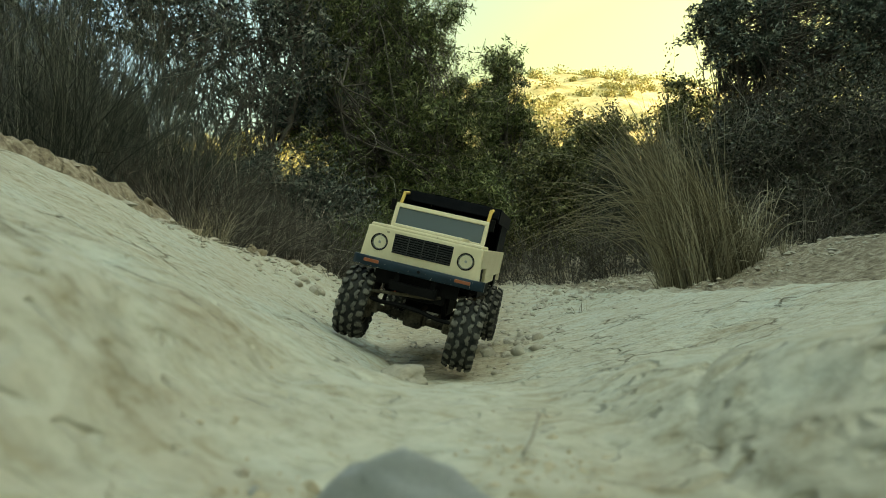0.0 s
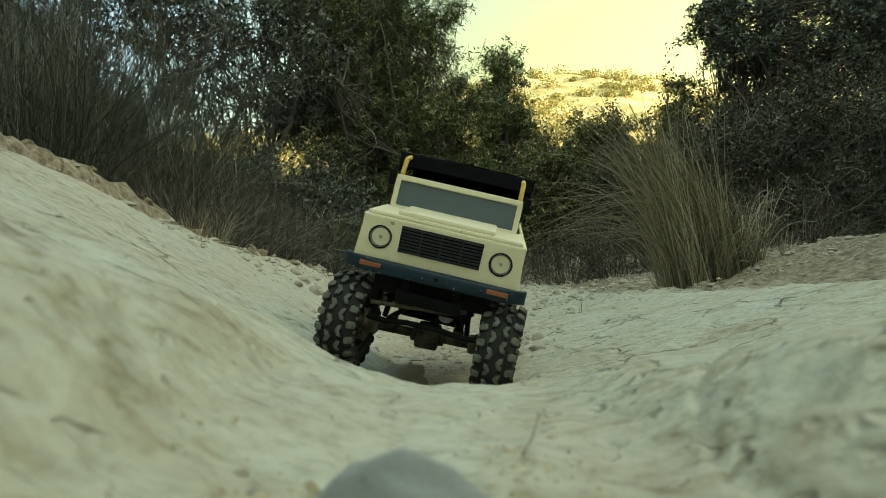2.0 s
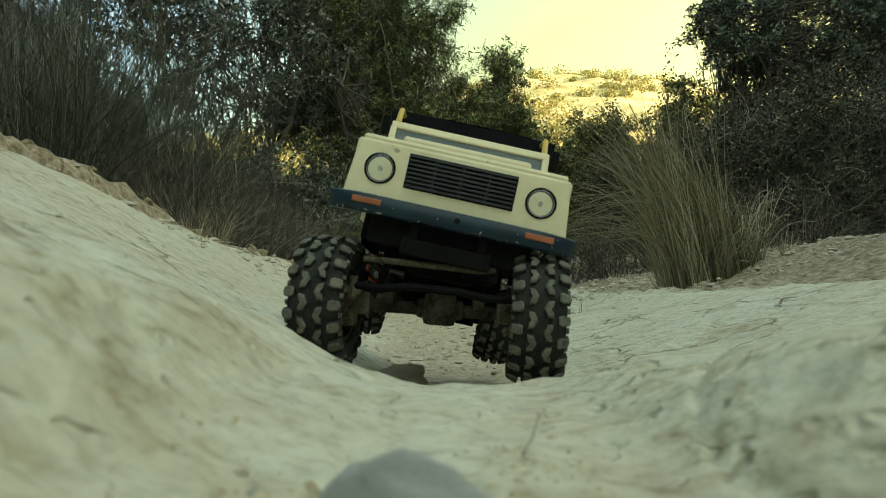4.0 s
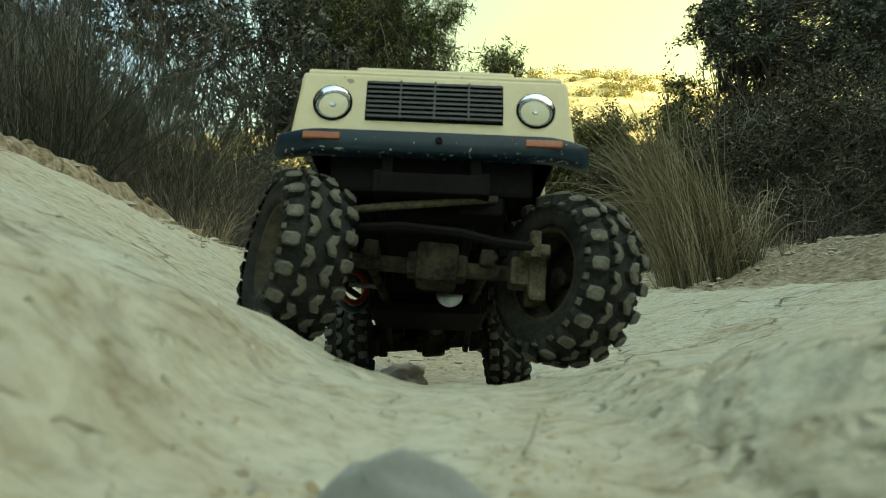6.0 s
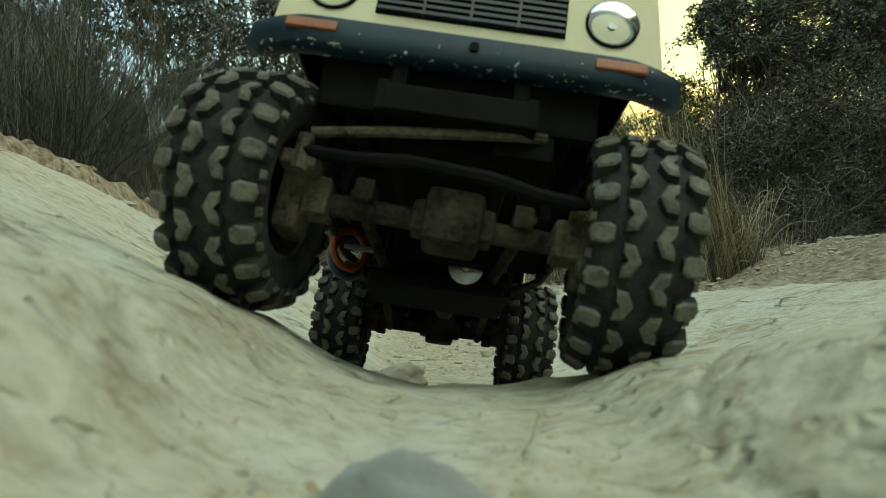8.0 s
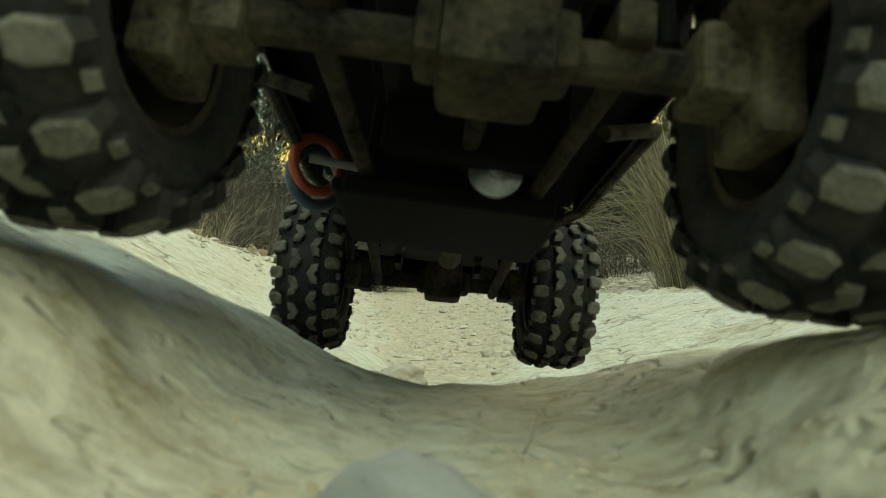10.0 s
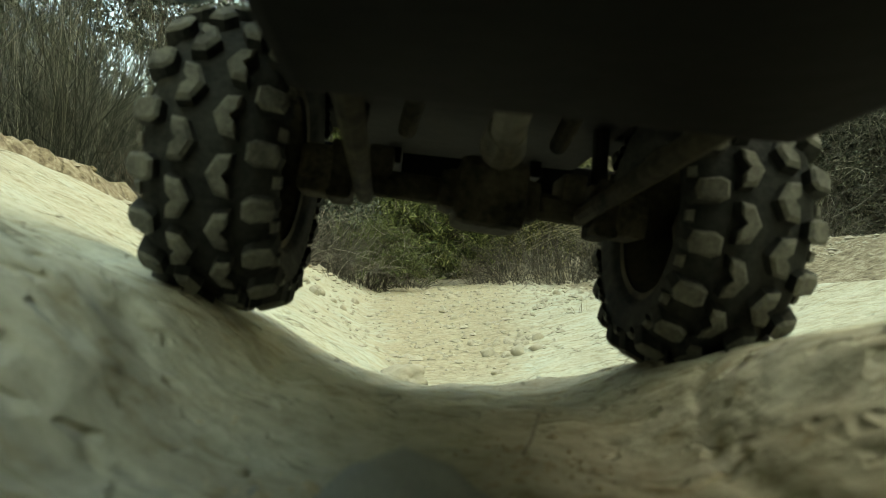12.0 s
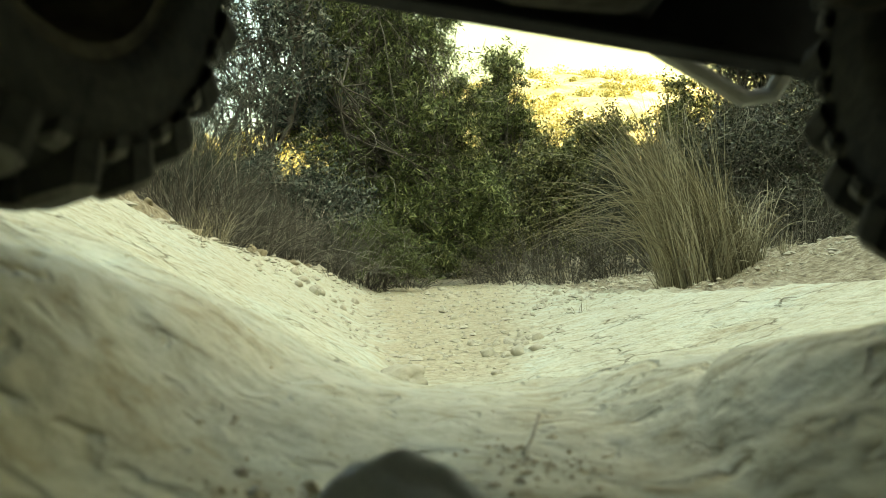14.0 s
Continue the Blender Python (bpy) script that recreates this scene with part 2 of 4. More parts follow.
def mesh_part(name, me, mat, parent, label=""):
    for m in mat if isinstance(mat, (list, tuple)) else [mat]:
        me.materials.append(m)
    ob = new(name, me)
    if parent is not None:
        ob.parent = parent
    if label:
        tagged(ob, label)
    return ob


def raw(name, verts, faces, mat, parent=None, label="", smooth=False):
    me = bpy.data.meshes.new(name)
    me.from_pydata(verts, [], faces)
    if smooth:
        me.polygons.foreach_set("use_smooth", [True] * len(me.polygons))
    me.update()
    return mesh_part(name, me, mat, parent, label)


def box(bm, x0, x1, y0, y1, z0, z1, bevel=0.0, m=None, taper=None):
    """A bevelled box; taper = (sx, sy) scales its top about its middle."""
    r = bmesh.ops.create_cube(bm, size=1)
    vs = r["verts"]
    for v in vs:
        sx, sy = taper if taper and v.co.z > 0 else (1, 1)
        v.co = Vector(((x0 + x1) / 2 + v.co.x * (x1 - x0) * sx, (y0 + y1) / 2 + v.co.y * (y1 - y0) * sy, (z0 + z1) / 2 + v.co.z * (z1 - z0)))
    if m is not None:
        bmesh.ops.transform(bm, matrix=m, verts=vs)
    if bevel:
        es = {e for v in vs for e in v.link_edges}
        bmesh.ops.bevel(bm, geom=list(es), offset=bevel, segments=2, affect="EDGES", profile=0.6)
    return bm


def rod(bm, a, b, r, r2=None, seg=10):
    a, b = Vector(a), Vector(b)
    d = b - a
    m = Matrix.Translation((a + b) / 2) @ d.to_track_quat("Z", "Y").to_matrix().to_4x4()
    bmesh.ops.create_cone(bm, cap_ends=True, segments=seg, radius1=r, radius2=r if r2 is None else r2, depth=d.length, matrix=m)
    return bm


def bent(bm, pts, r, seg=8):
    """A bent tube through points."""
    pts = [Vector(p) for p in pts]
    rings = []
    for i, p in enumerate(pts):
        d = (pts[min(i + 1, len(pts) - 1)] - pts[max(i - 1, 0)]).normalized()
        q = d.to_track_quat("Z", "Y").to_matrix()
        rings.append([bm.verts.new(p + q @ Vector((r * math.cos(2 * math.pi * k / seg), r * math.sin(2 * math.pi * k / seg), 0))) for k in range(seg)])
    for a, b in zip(rings, rings[1:]):
        for k in range(seg):
            bm.faces.new((a[k], a[(k + 1) % seg], b[(k + 1) % seg], b[k]))
    bm.faces.new(rings[0][::-1])
    bm.faces.new(rings[-1])
    return bm


def lathe(bm, profile, seg=32, closed=False):
    """Turns (x, radius) pairs about the X axis."""
    rings = [[bm.verts.new((x, r * math.cos(2 * math.pi * k / seg), r * math.sin(2 * math.pi * k / seg))) for k in range(seg)] for x, r in profile]
    pairs = list(zip(rings, rings[1:])) + ([(rings[-1], rings[0])] if closed else [])
    for a, b in pairs:
        for k in range(seg):
            f = bm.faces.new((a[k], b[k], b[(k + 1) % seg], a[(k + 1) % seg]))
            f.smooth = True
    return bm


def torus(bm, r, s, m, seg=28, sides=10):
    rings = []
    for i in range(seg):
        a = 2 * math.pi * i / seg
        rings.append([bm.verts.new(m @ Vector(((r + s * math.cos(2 * math.pi * k / sides)) * math.cos(a), s * math.sin(2 * math.pi * k / sides), (r + s * math.cos(2 * math.pi * k / sides)) * math.sin(a)))) for k in range(sides)])
    for i in range(seg):
        a, b = rings[i], rings[(i + 1) % seg]
        for k in range(sides):
            bm.faces.new((a[k], b[k], b[(k + 1) % sides], a[(k + 1) % sides])).smooth = True
    return bm


def empty(name, label, category, group="", at=(0, 0, 0)):
    ob = tagged(new(name), label, category, group)
    ob.location = at
    return ob


# ---- the ground: a worn channel in pale rock, falling away ahead, hill ahead, unseen slopes added round it ----
def lerp(v, table):
    return float(np.interp(v, [a for a, _ in table], [b for _, b in table]))


BASE = [(-60, 0.6), (-3, 0.05), (-0.5, -0.01), (-0.1, -0.02), (-0.04, -0.035), (0.0, -0.047), (0.12, -0.05), (0.25, -0.062), (0.35, -0.079), (0.45, -0.108), (0.6, -0.15), (0.75, -0.188),
        (1.0, -0.207), (1.5, -0.235), (2.5, -0.275), (4, -0.30), (6, -0.33), (12, -0.3), (40, 0.0)]
LEFT = [(-60, 1.9), (-2, 0.4), (-0.4, 0.3), (0, 0.27), (0.3, 0.27), (0.6, 0.24), (1.0, 0.19), (1.24, 0.15), (1.8, 0.05), (3.3, -0.09), (5, -0.25), (8, -0.26), (20, -0.2), (40, 0.0)]
LEFT_FOOT = [(-2, 0.005), (0.5, 0.005), (1.0, 0.03), (2, 0.25), (4, 0.45), (10, 0.5)]
SHOULDER = [(-2, 0.0), (-0.6, 0.5), (-0.1, 1.0), (0.14, 1.0), (0.2, 0.75), (0.3, 0.35), (0.42, 0.0)]
RIGHT = [(-60, 1.2), (-2, 0.4), (-0.4, 0.12), (0, 0.08), (0.3, 0.02), (0.83, -0.034), (1.56, -0.114), (2.5, -0.2), (4, -0.27), (8, -0.3), (40, 0.0)]
TERRACE = [(-2, 0.1), (0, 0.16), (1.5, 0.2), (2.7, 0.22), (3.5, 0.12), (6, 0.08), (40, 0.0)]


def smooth(t):
    t = min(1.0, max(0.0, t))
    return t * t * (3 - 2 * t)


def rounded(t):
    """A straight slope whose foot is rounded off."""
    return (math.sqrt(t * t + 0.0016) - 0.04) / 0.9608


def hills(x, y):
    ahead = 36 * (0.70 + 0.30 * smooth((x + 45) / 70)) * smooth((y - 45 - 0.1 * x) / 110) + 5 * math.sin(x / 31 + 1.0) * smooth((y - 40) / 60)
    # slopes behind and aside, out of view, added to block low light round the camera
    behind = 22 * smooth((-y - 14) / 60) + 2.2 * smooth((-y - 0.8) / 7)
    unseen_flank = 9 * smooth((abs(x) - 1.6) / 9) * smooth((1.2 * abs(x) - y) / 3)
    # steep unseen banks beside and behind, added to cut the side light
    bank = (2.7 if x < 0 else 1.0) * smooth((abs(x) - 0.85) / 0.8) * smooth((1.1 * abs(x) - y) / 0.5) + 0.3 * smooth((-y - 0.6) / 0.9)
    return ahead + behind + unseen_flank + bank


def ground_z(x, y, rough=True):
    b = lerp(y, BASE)
    z = b
    if x < 0:
        foot = lerp(y, LEFT_FOOT)
        t = (-x - foot) / (0.75 - foot)
        h = lerp(y, LEFT) - b
        t0 = max(0.0, t)
        z += h * (rounded(t0) if t < 0.9 else rounded(0.9) + (1 - rounded(0.9)) * smooth((t - 0.9) / 0.25)) + 0.05 * max(0.0, -x - 0.9)
    else:
        t = (x - 0.03) / 0.57
        h = lerp(y, RIGHT) - b
        z += h * (max(0.0, t) ** 1.3 if t < 0.95 else 0.935 + 0.065 * smooth((t - 0.95) / 0.3))
        z += lerp(y, TERRACE) * smooth((x - 0.75) / 0.85) + 0.05 * max(0.0, x - 1.7)
    z += lerp(y, SHOULDER) * (0.022 * smooth((-x - 0.05) / 0.05) + 0.027 * smooth((x - 0.045) / 0.06))
    # the soil bank above the left rock ledge
    edge = -x - 0.86 + 0.09 * noise.noise(Vector((y * 5, 1.7, 0))) + 0.03 * noise.noise(Vector((y * 17, x * 9, 4.0)))
    z += 0.12 * smooth(edge / 0.11) * smooth((y - 0.9) / 0.4) * smooth((2.9 - y) / 1.0)
    z += hills(x, y)
    if rough:
        d = math.hypot(x, y)
        p = Vector((x, y, 0))
        q = p + Vector((0, 0, z * 1.0))
        z += 0.005 * noise.noise(q * 8) * min(1, d / 0.3) + 0.0032 * noise.noise(q * 26) - 0.0045 * max(0, noise.noise(q * 44) - 0.2) - 0.0022 * smooth(1 - abs(noise.noise(q * 7 + Vector((3, 1, 0)))) / 0.03) * smooth((noise.noise(q * 4) + 0.1) * 4) + 0.0009 * noise.noise(q * 80)
        if d > 0.7:
            k = smooth((d - 0.7) / 1.5)
            rub = smooth((abs(x + 0.05) - 0.5) / 0.35)
            z += k * (0.012 * noise.noise(p * 4) + (0.008 + 0.035 * rub) * abs(noise.noise(p * 11)) + (0.003 + 0.014 * rub) * noise.noise(p * 34))
        if d > 4:
            z += min(1.5, (d - 4) * 0.02) * noise.noise(p * 0.11)
    return z


wide = np.geomspace(0.405, 420, 165)
gx = np.concatenate([-wide[::-1], np.linspace(-0.4, 0.4, 330), wide])
gy = np.concatenate([-np.geomspace(420, 0.02, 80), np.linspace(0.0, 0.5, 190), np.geomspace(0.503, 420, 310)])
verts = [(float(x), float(y), ground_z(float(x), float(y))) for y in gy for x in gx]
nx = len(gx)
faces = [(j * nx + i, j * nx + i + 1, (j + 1) * nx + i + 1, (j + 1) * nx + i) for j in range(len(gy) - 1) for i in range(nx - 1)]
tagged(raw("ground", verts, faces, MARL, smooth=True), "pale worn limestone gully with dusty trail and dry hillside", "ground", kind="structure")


# ---- loose stones ----
def stone_mesh(name, seed, mat, flat=0.6, rough=0.35, detail=3):
    bm = bmesh.new()
    bmesh.ops.create_icosphere(bm, subdivisions=detail, radius=1)
    o = Vector((seed * 7.3, seed * 3.1, seed))
    for v in bm.verts:
        n = v.co.normalized()
        k = 1 + rough * noise.noise(n * 1.3 + o) + 0.15 * noise.noise(n * 3.5 + o)
        v.co = Vector((n.x * k, n.y * k * 0.8, n.z * k * flat))
    for f in bm.faces:
        f.smooth = True
    me = bpy.data.meshes.new(name)
    bm.to_mesh(me)
    bm.free()
    me.materials.append(mat)
    return me


def put_stone(me, x, y, size, turn, label, group="", sink=0.25, name="stone"):
    ob = new(name, me)
    ob.matrix_basis = Matrix.Translation((x, y, ground_z(x, y) + size * (0.5 - sink) * 0.6)) @ Matrix.Rotation(turn, 4, "Z") @ Matrix.Diagonal((size, size, size, 1))
    return tagged(ob, label, "stone", group)


rng = np.random.default_rng(7)
STONES = [stone_mesh("stone", k, STONE, 0.5 + 0.12 * k, 0.5, 2) for k in range(4)]
OCHRE = simple("ochre_soil", (0.15, 0.115, 0.07), (0.36, 0.31, 0.21), 45, 0.95, bumps=0.004)
CLODS = [stone_mesh("clod", k + 11, OCHRE, 0.55 + 0.1 * k, 0.8, 3) for k in range(4)]
GREY_STONE = stone_mesh("grey_stone", 9, DARK_STONE, 0.75, 0.3, 4)
BOULDER = stone_mesh("boulder", 5, STONE, 0.6, 0.4, 4)
peaked = stone_mesh("grey_stone", 9, DARK_STONE, 1.15, 0.22, 4)
for v in peaked.vertices:
    # blunt peak to one side, long fall to the other
    up = max(-0.3, v.co.z)
    v.co.x, v.co.y = v.co.x * (1.3 - 0.42 * up) - 0.42 * up, v.co.y * (1 - 0.3 * up)
put_stone(peaked, -0.002, 0.1, 0.0145, 0.0, "smooth grey peaked stone lying on pale rock", sink=0.47, name="grey_stone")
put_stone(BOULDER, -0.058, 0.86, 0.036, 0.3, "pale rounded boulder half sunk in the gully floor", sink=0.35, name="boulder")
for x, y, s, k in ((-0.036, 0.101, 0.0022, 0), (-0.031, 0.099, 0.0030, 1), (-0.0255, 0.1, 0.0028, 1), (-0.039, 0.118, 0.0014, 3), (-0.026, 0.108, 0.0016, 2), (-0.034, 0.11, 0.0014, 1)):
    put_stone(STONES[k] if k != 1 else GREY_STONE, x, y, s, k * 1.3, "small pebble lying in a hollow of the rock", "pebbles in the hollow", name="pebble")
for k in range(44):
    y = float(rng.uniform(1.15, 4.2))
    x = float(rng.normal(0.02, 0.10) * y) if k % 2 else float(rng.uniform(0.15, 0.42) * y)
    if k % 2 == 0:
        y = float(rng.uniform(2.6, 4.2))
        x = float(rng.uniform(0.12, 0.36) * y)
    put_stone(STONES[k % 4], x, y, float(rng.uniform(0.006, 0.018)) * (0.6 + y * 0.22), float(rng.uniform(0, 6)), "pale angular limestone lump on the trail", "loose stones on the trail")
for k in range(22):
    put_stone(STONES[k % 4], float(rng.normal(0.155, 0.035)), float(rng.normal(1.38, 0.13)), float(rng.uniform(0.006, 0.017)), float(rng.uniform(0, 6)), "pale angular stone in a heap on the trail", "heap of stones on the trail")
for k in range(16):
    put_stone(STONES[k % 4], float(rng.normal(-0.44, 0.09)), float(rng.normal(2.35, 0.2)), float(rng.uniform(0.008, 0.026)), float(rng.uniform(0, 6)), "pale broken stone at the foot of the slope", "rubble at the slope's foot")
for k in range(46):
    y = float(rng.uniform(1.3, 3.4))
    x = -0.78 - float(rng.uniform(-0.08, 0.25))
    put_stone(CLODS[k % 4], x, y, float(rng.uniform(0.008, 0.034)), float(rng.uniform(0, 6)), "crumbling ochre clod on the bank edge", "clods on the bank", 0.55, "clod")


def stone_cloud(name, places, label, mat):
    """Gravel too fine to count, as one object."""
    base = [Vector(c) for c in ((1, 0, 0), (-1, 0, 0), (0, 1, 0), (0, -1, 0), (0, 0, 1), (0, 0, -1))]
    tri = [(0, 2, 4), (2, 1, 4), (1, 3, 4), (3, 0, 4), (2, 0, 5), (1, 2, 5), (3, 1, 5), (0, 3, 5)]
    vs, fs = [], []
    for x, y, s in places:
        z = ground_z(x, y)
        n0 = len(vs)
        a = rng.uniform(0, 6)
        ca, sa = math.cos(a), math.sin(a)
        sc = rng.uniform(0.6, 1.2, 3) * s
        for c in base:
            j = 1 + rng.uniform(-0.3, 0.3)
            p = (c.x * sc[0] * j, c.y * sc[1] * j, c.z * sc[2] * 0.6 * j)
            vs.append((x + p[0] * ca - p[1] * sa + s * 0.2 * c.y, y + p[0] * sa + p[1] * ca, z + p[2] + s * 0.15))
        fs += [(n0 + a1, n0 + b1, n0 + c1) for a1, b1, c1 in tri]
    return tagged(raw(name, vs, fs, mat), label, "gravel", kind="stuff")


places = []
for k in range(2000):
    y = float(rng.uniform(1.0, 5.5))
    x = float(rng.normal(0.01, 0.13) * y)
    places.append((x, y, float(rng.gamma(2.0, 0.0022)) * (0.6 + 0.3 * y)))
for k in range(3200):
    y = float(rng.uniform(1.8, 4.5))
    x = float(rng.uniform(0.15, 0.8) * y)
    if y < 2.2 and x < 0.75:
        continue
    places.append((x, y, float(rng.gamma(2.0, 0.0025)) * (0.6 + 0.3 * y)))
for k in range(900):
    y = float(rng.uniform(1.2, 4.0))
    places.append((-0.78 + float(rng.normal(0, 0.12)), y, float(rng.gamma(2.0, 0.003)) * (0.6 + 0.3 * y)))
stone_cloud("trail_gravel", places, "scattered pale gravel and crumbs on the trail", STONE)
near = []
for cx, cy, n, sx, sy in ((-0.028, 0.108, 160, 0.007, 0.006), (0.022, 0.14, 150, 0.009, 0.012), (0.0, 0.2, 30, 0.08, 0.05), (-0.02, 0.14, 50, 0.015, 0.012)):
    for k in range(n):
        near.append((float(rng.normal(cx, sx)), float(max(0.09, rng.normal(cy, sy))), float(rng.gamma(2.0, 0.0003))))
stone_cloud("fine_grit", near, "fine ochre grit in hollows of the rock", simple("ochre_grit", (0.33, 0.27, 0.17), (0.52, 0.46, 0.33), 300, 0.9))


# ---- plants ----
def tubes(paths, sides=3):
    """Tapered tubes along paths of (points, r0, r1); returns verts and faces."""
    vs, fs = [], []
    ang = [2 * math.pi * k / sides for k in range(sides)]
    for pts, r0, r1 in paths:
        pts = np.asarray(pts, float)
        n = len(pts)
        d = np.gradient(pts, axis=0)
        d /= np.linalg.norm(d, axis=1)[:, None] + 1e-9
        up = np.array([0.31, 0.87, 0.12])
        a = np.cross(d, up)
        a /= np.linalg.norm(a, axis=1)[:, None] + 1e-9
        b = np.cross(d, a)
        r = np.linspace(r0, r1, n)[:, None]
        n0 = len(vs)
        ring = np.stack([pts + r * (math.cos(t) * a + math.sin(t) * b) for t in ang], 1)
        vs.extend(map(tuple, ring.reshape(-1, 3)))
        for i in range(n - 1):
            for k in range(sides):
                k2 = (k + 1) % sides
                fs.append((n0 + i * sides + k, n0 + i * sides + k2, n0 + (i + 1) * sides + k2, n0 + (i + 1) * sides + k))
    return vs, fs


def leaf_mesh(name, centres, length, width, mat, parent, droop=0.0, up=0.0):
    """One small pointed blade for each centre, in random directions."""
    n = len(centres)
    a = rng.normal(size=(n, 3))
    a[:, 2] += up - droop
    a /= np.linalg.norm(a, axis=1)[:, None]
    b = np.cross(a, rng.normal(size=(n, 3)))
    b /= np.linalg.norm(b, axis=1)[:, None] + 1e-9
    ln = (length * rng.uniform(0.6, 1.3, n))[:, None]
    wd = (width * rng.uniform(0.6, 1.3, n))[:, None]
    v = np.stack([centres - a * ln * 0.5, centres + b * wd * 0.5, centres + a * ln * 0.5, centres - b * wd * 0.5], 1).reshape(-1, 3)
    me = bpy.data.meshes.new(name)
    me.vertices.add(4 * n)
    me.vertices.foreach_set("co", v.ravel())
    me.loops.add(4 * n)
    me.loops.foreach_set("vertex_index", np.arange(4 * n, dtype=np.int32))
    me.polygons.add(n)
    me.polygons.foreach_set("loop_start", np.arange(0, 4 * n, 4, dtype=np.int32))
    me.update(calc_edges=True)
    return mesh_part(name, me, mat, parent)


def limb(a, b, bend, n=7):
    a, b = np.asarray(a, float), np.asarray(b, float)
    t = np.linspace(0, 1, n)[:, None]
    off = rng.normal(size=3) * bend * np.linalg.norm(b - a)
    p = a + (b - a) * t + off * (t * (1 - t) * 2)
    return p + rng.normal(size=p.shape) * 0.02 * np.linalg.norm(b - a) * t * (1 - t) * 4


def tree(name, label, category, base, stems, lobes, clumps, leaves, spread, length, width, mat, trunk_r, droop=0.0, twigs=3, group=""):
    """lobes: (centre, radii) of the crown's masses. Stems rise from base into them, limbs reach each clump, leaves sit round the clumps' twigs."""
    x, y = base
    root = empty(name, label, category, group, (0, 0, 0))
    z0 = ground_z(x, y, False) - 0.05
    paths = []
    tops = []
    for k in range(stems):
        c, r = lobes[k % len(lobes)]
        foot = np.array([x + rng.normal() * 0.05, y + rng.normal() * 0.05, z0])
        top = np.array(c) + np.array([rng.normal() * r[0] * 0.3, rng.normal() * r[1] * 0.3, r[2] * 0.4])
        p = limb(foot, top, 0.12, 11)
        paths.append((p, trunk_r * (0.7 + 0.3 * rng.random()), trunk_r * 0.2))
        tops.append(p)
    weights = np.array([r[0] * r[1] * r[2] for _, r in lobes]) ** 0.67
    weights /= weights.sum()
    twig_paths, cs = [], []
    per = leaves // clumps
    for k in range(clumps):
        c, r = lobes[rng.choice(len(lobes), p=weights)]
        d = rng.normal(size=3)
        d /= np.linalg.norm(d)
        q = rng.random() ** 0.45 * (0.82 + 0.3 * noise.noise(Vector(d * 2.1 + np.array(c))))
        p = np.array(c) + d * np.array(r) * q
        if p[2] < ground_z(p[0], p[1], False) + 0.03:
            p[2] = ground_z(p[0], p[1], False) + 0.05 + 0.2 * rng.random()
        stem = tops[rng.integers(len(tops))]
        node = stem[min(len(stem) - 1, max(2, int(len(stem) * (0.25 + 0.7 * rng.random()))))]
        paths.append((limb(node, p, 0.15, 6), trunk_r * 0.22, trunk_r * 0.05))
        for _ in range(twigs):
            e = p + rng.normal(size=3) * spread * 1.9
            twig_paths.append((limb(p, e, 0.25, 6), max(0.0028, trunk_r * 0.07), 0.0014))
            t = rng.random((per // twigs, 1)) * 0.75
            cs.append(p + (e - p) * t + rng.normal(size=(per // twigs, 3)) * spread * 0.42)
    v, f = tubes(paths, 6)
    raw("trunk", v, f, BARK, root, smooth=True)
    v, f = tubes(twig_paths, 3)
    raw("branchwork", v, f, TWIG, root)
    leaf_mesh("crown", np.concatenate(cs), length, width, mat, root, droop)
    return root


def blade_bunch(name, label, category, base, n, length, fan, droop, width, mat, radius=0.06, lean=(0, 0), sides=3, forks=0, group="", kind="", curl=0.08, limbs=0):
    """Stiff or drooping stems out of one foot; forks: side twigs on each."""
    x, y = base
    paths = []
    for k in range(n):
        a = rng.uniform(0, 2 * math.pi)
        r = radius * math.sqrt(rng.random())
        fx, fy = x + r * math.cos(a), y + r * math.sin(a)
        fz = ground_z(fx, fy, False) - 0.01
        out = abs(rng.normal()) * fan
        a2 = a + rng.normal() * 0.5
        ln = length * rng.uniform(0.42, 1.08)
        d = np.array([math.cos(a2) * out + lean[0], math.sin(a2) * out + lean[1], 1.0])
        d /= np.linalg.norm(d)
        t = np.linspace(0, 1, 7)[:, None]
        dr = droop * rng.uniform(0.3, 1.6) * (0.3 + out)
        p = np.array([fx, fy, fz]) + d * ln * t + np.array([math.cos(a2) * 0.35, math.sin(a2) * 0.35, -1.0]) * dr * ln * t**2.4
        p += rng.normal(size=p.shape) * 0.006 * t * length + rng.normal(size=3) * np.array([1, 1, 0.2]) * curl * ln * t**2
        paths.append((p, width * rng.uniform(0.6, 1.1), width * 0.25))
        for _ in range(forks):
            i = rng.integers(2, 6)
            e = p[i] + (d + rng.normal(size=3) * 0.55) * ln * rng.uniform(0.12, 0.32)
            paths.append((limb(p[i], e, 0.1, 4), width * 0.5, width * 0.2))
    if limbs:
        root = empty(name, label, category, group)
        size = -(-len(paths) // limbs)
        for k in range(0, len(paths), size):
            v, f = tubes(paths[k:k + size], sides)
            tagged(raw("limb", v, f, mat, root), kind="stuff")
        return root
    v, f = tubes(paths, sides)
    ob = raw(name, v, f, mat)
    return tagged(ob, label, category, group, kind)


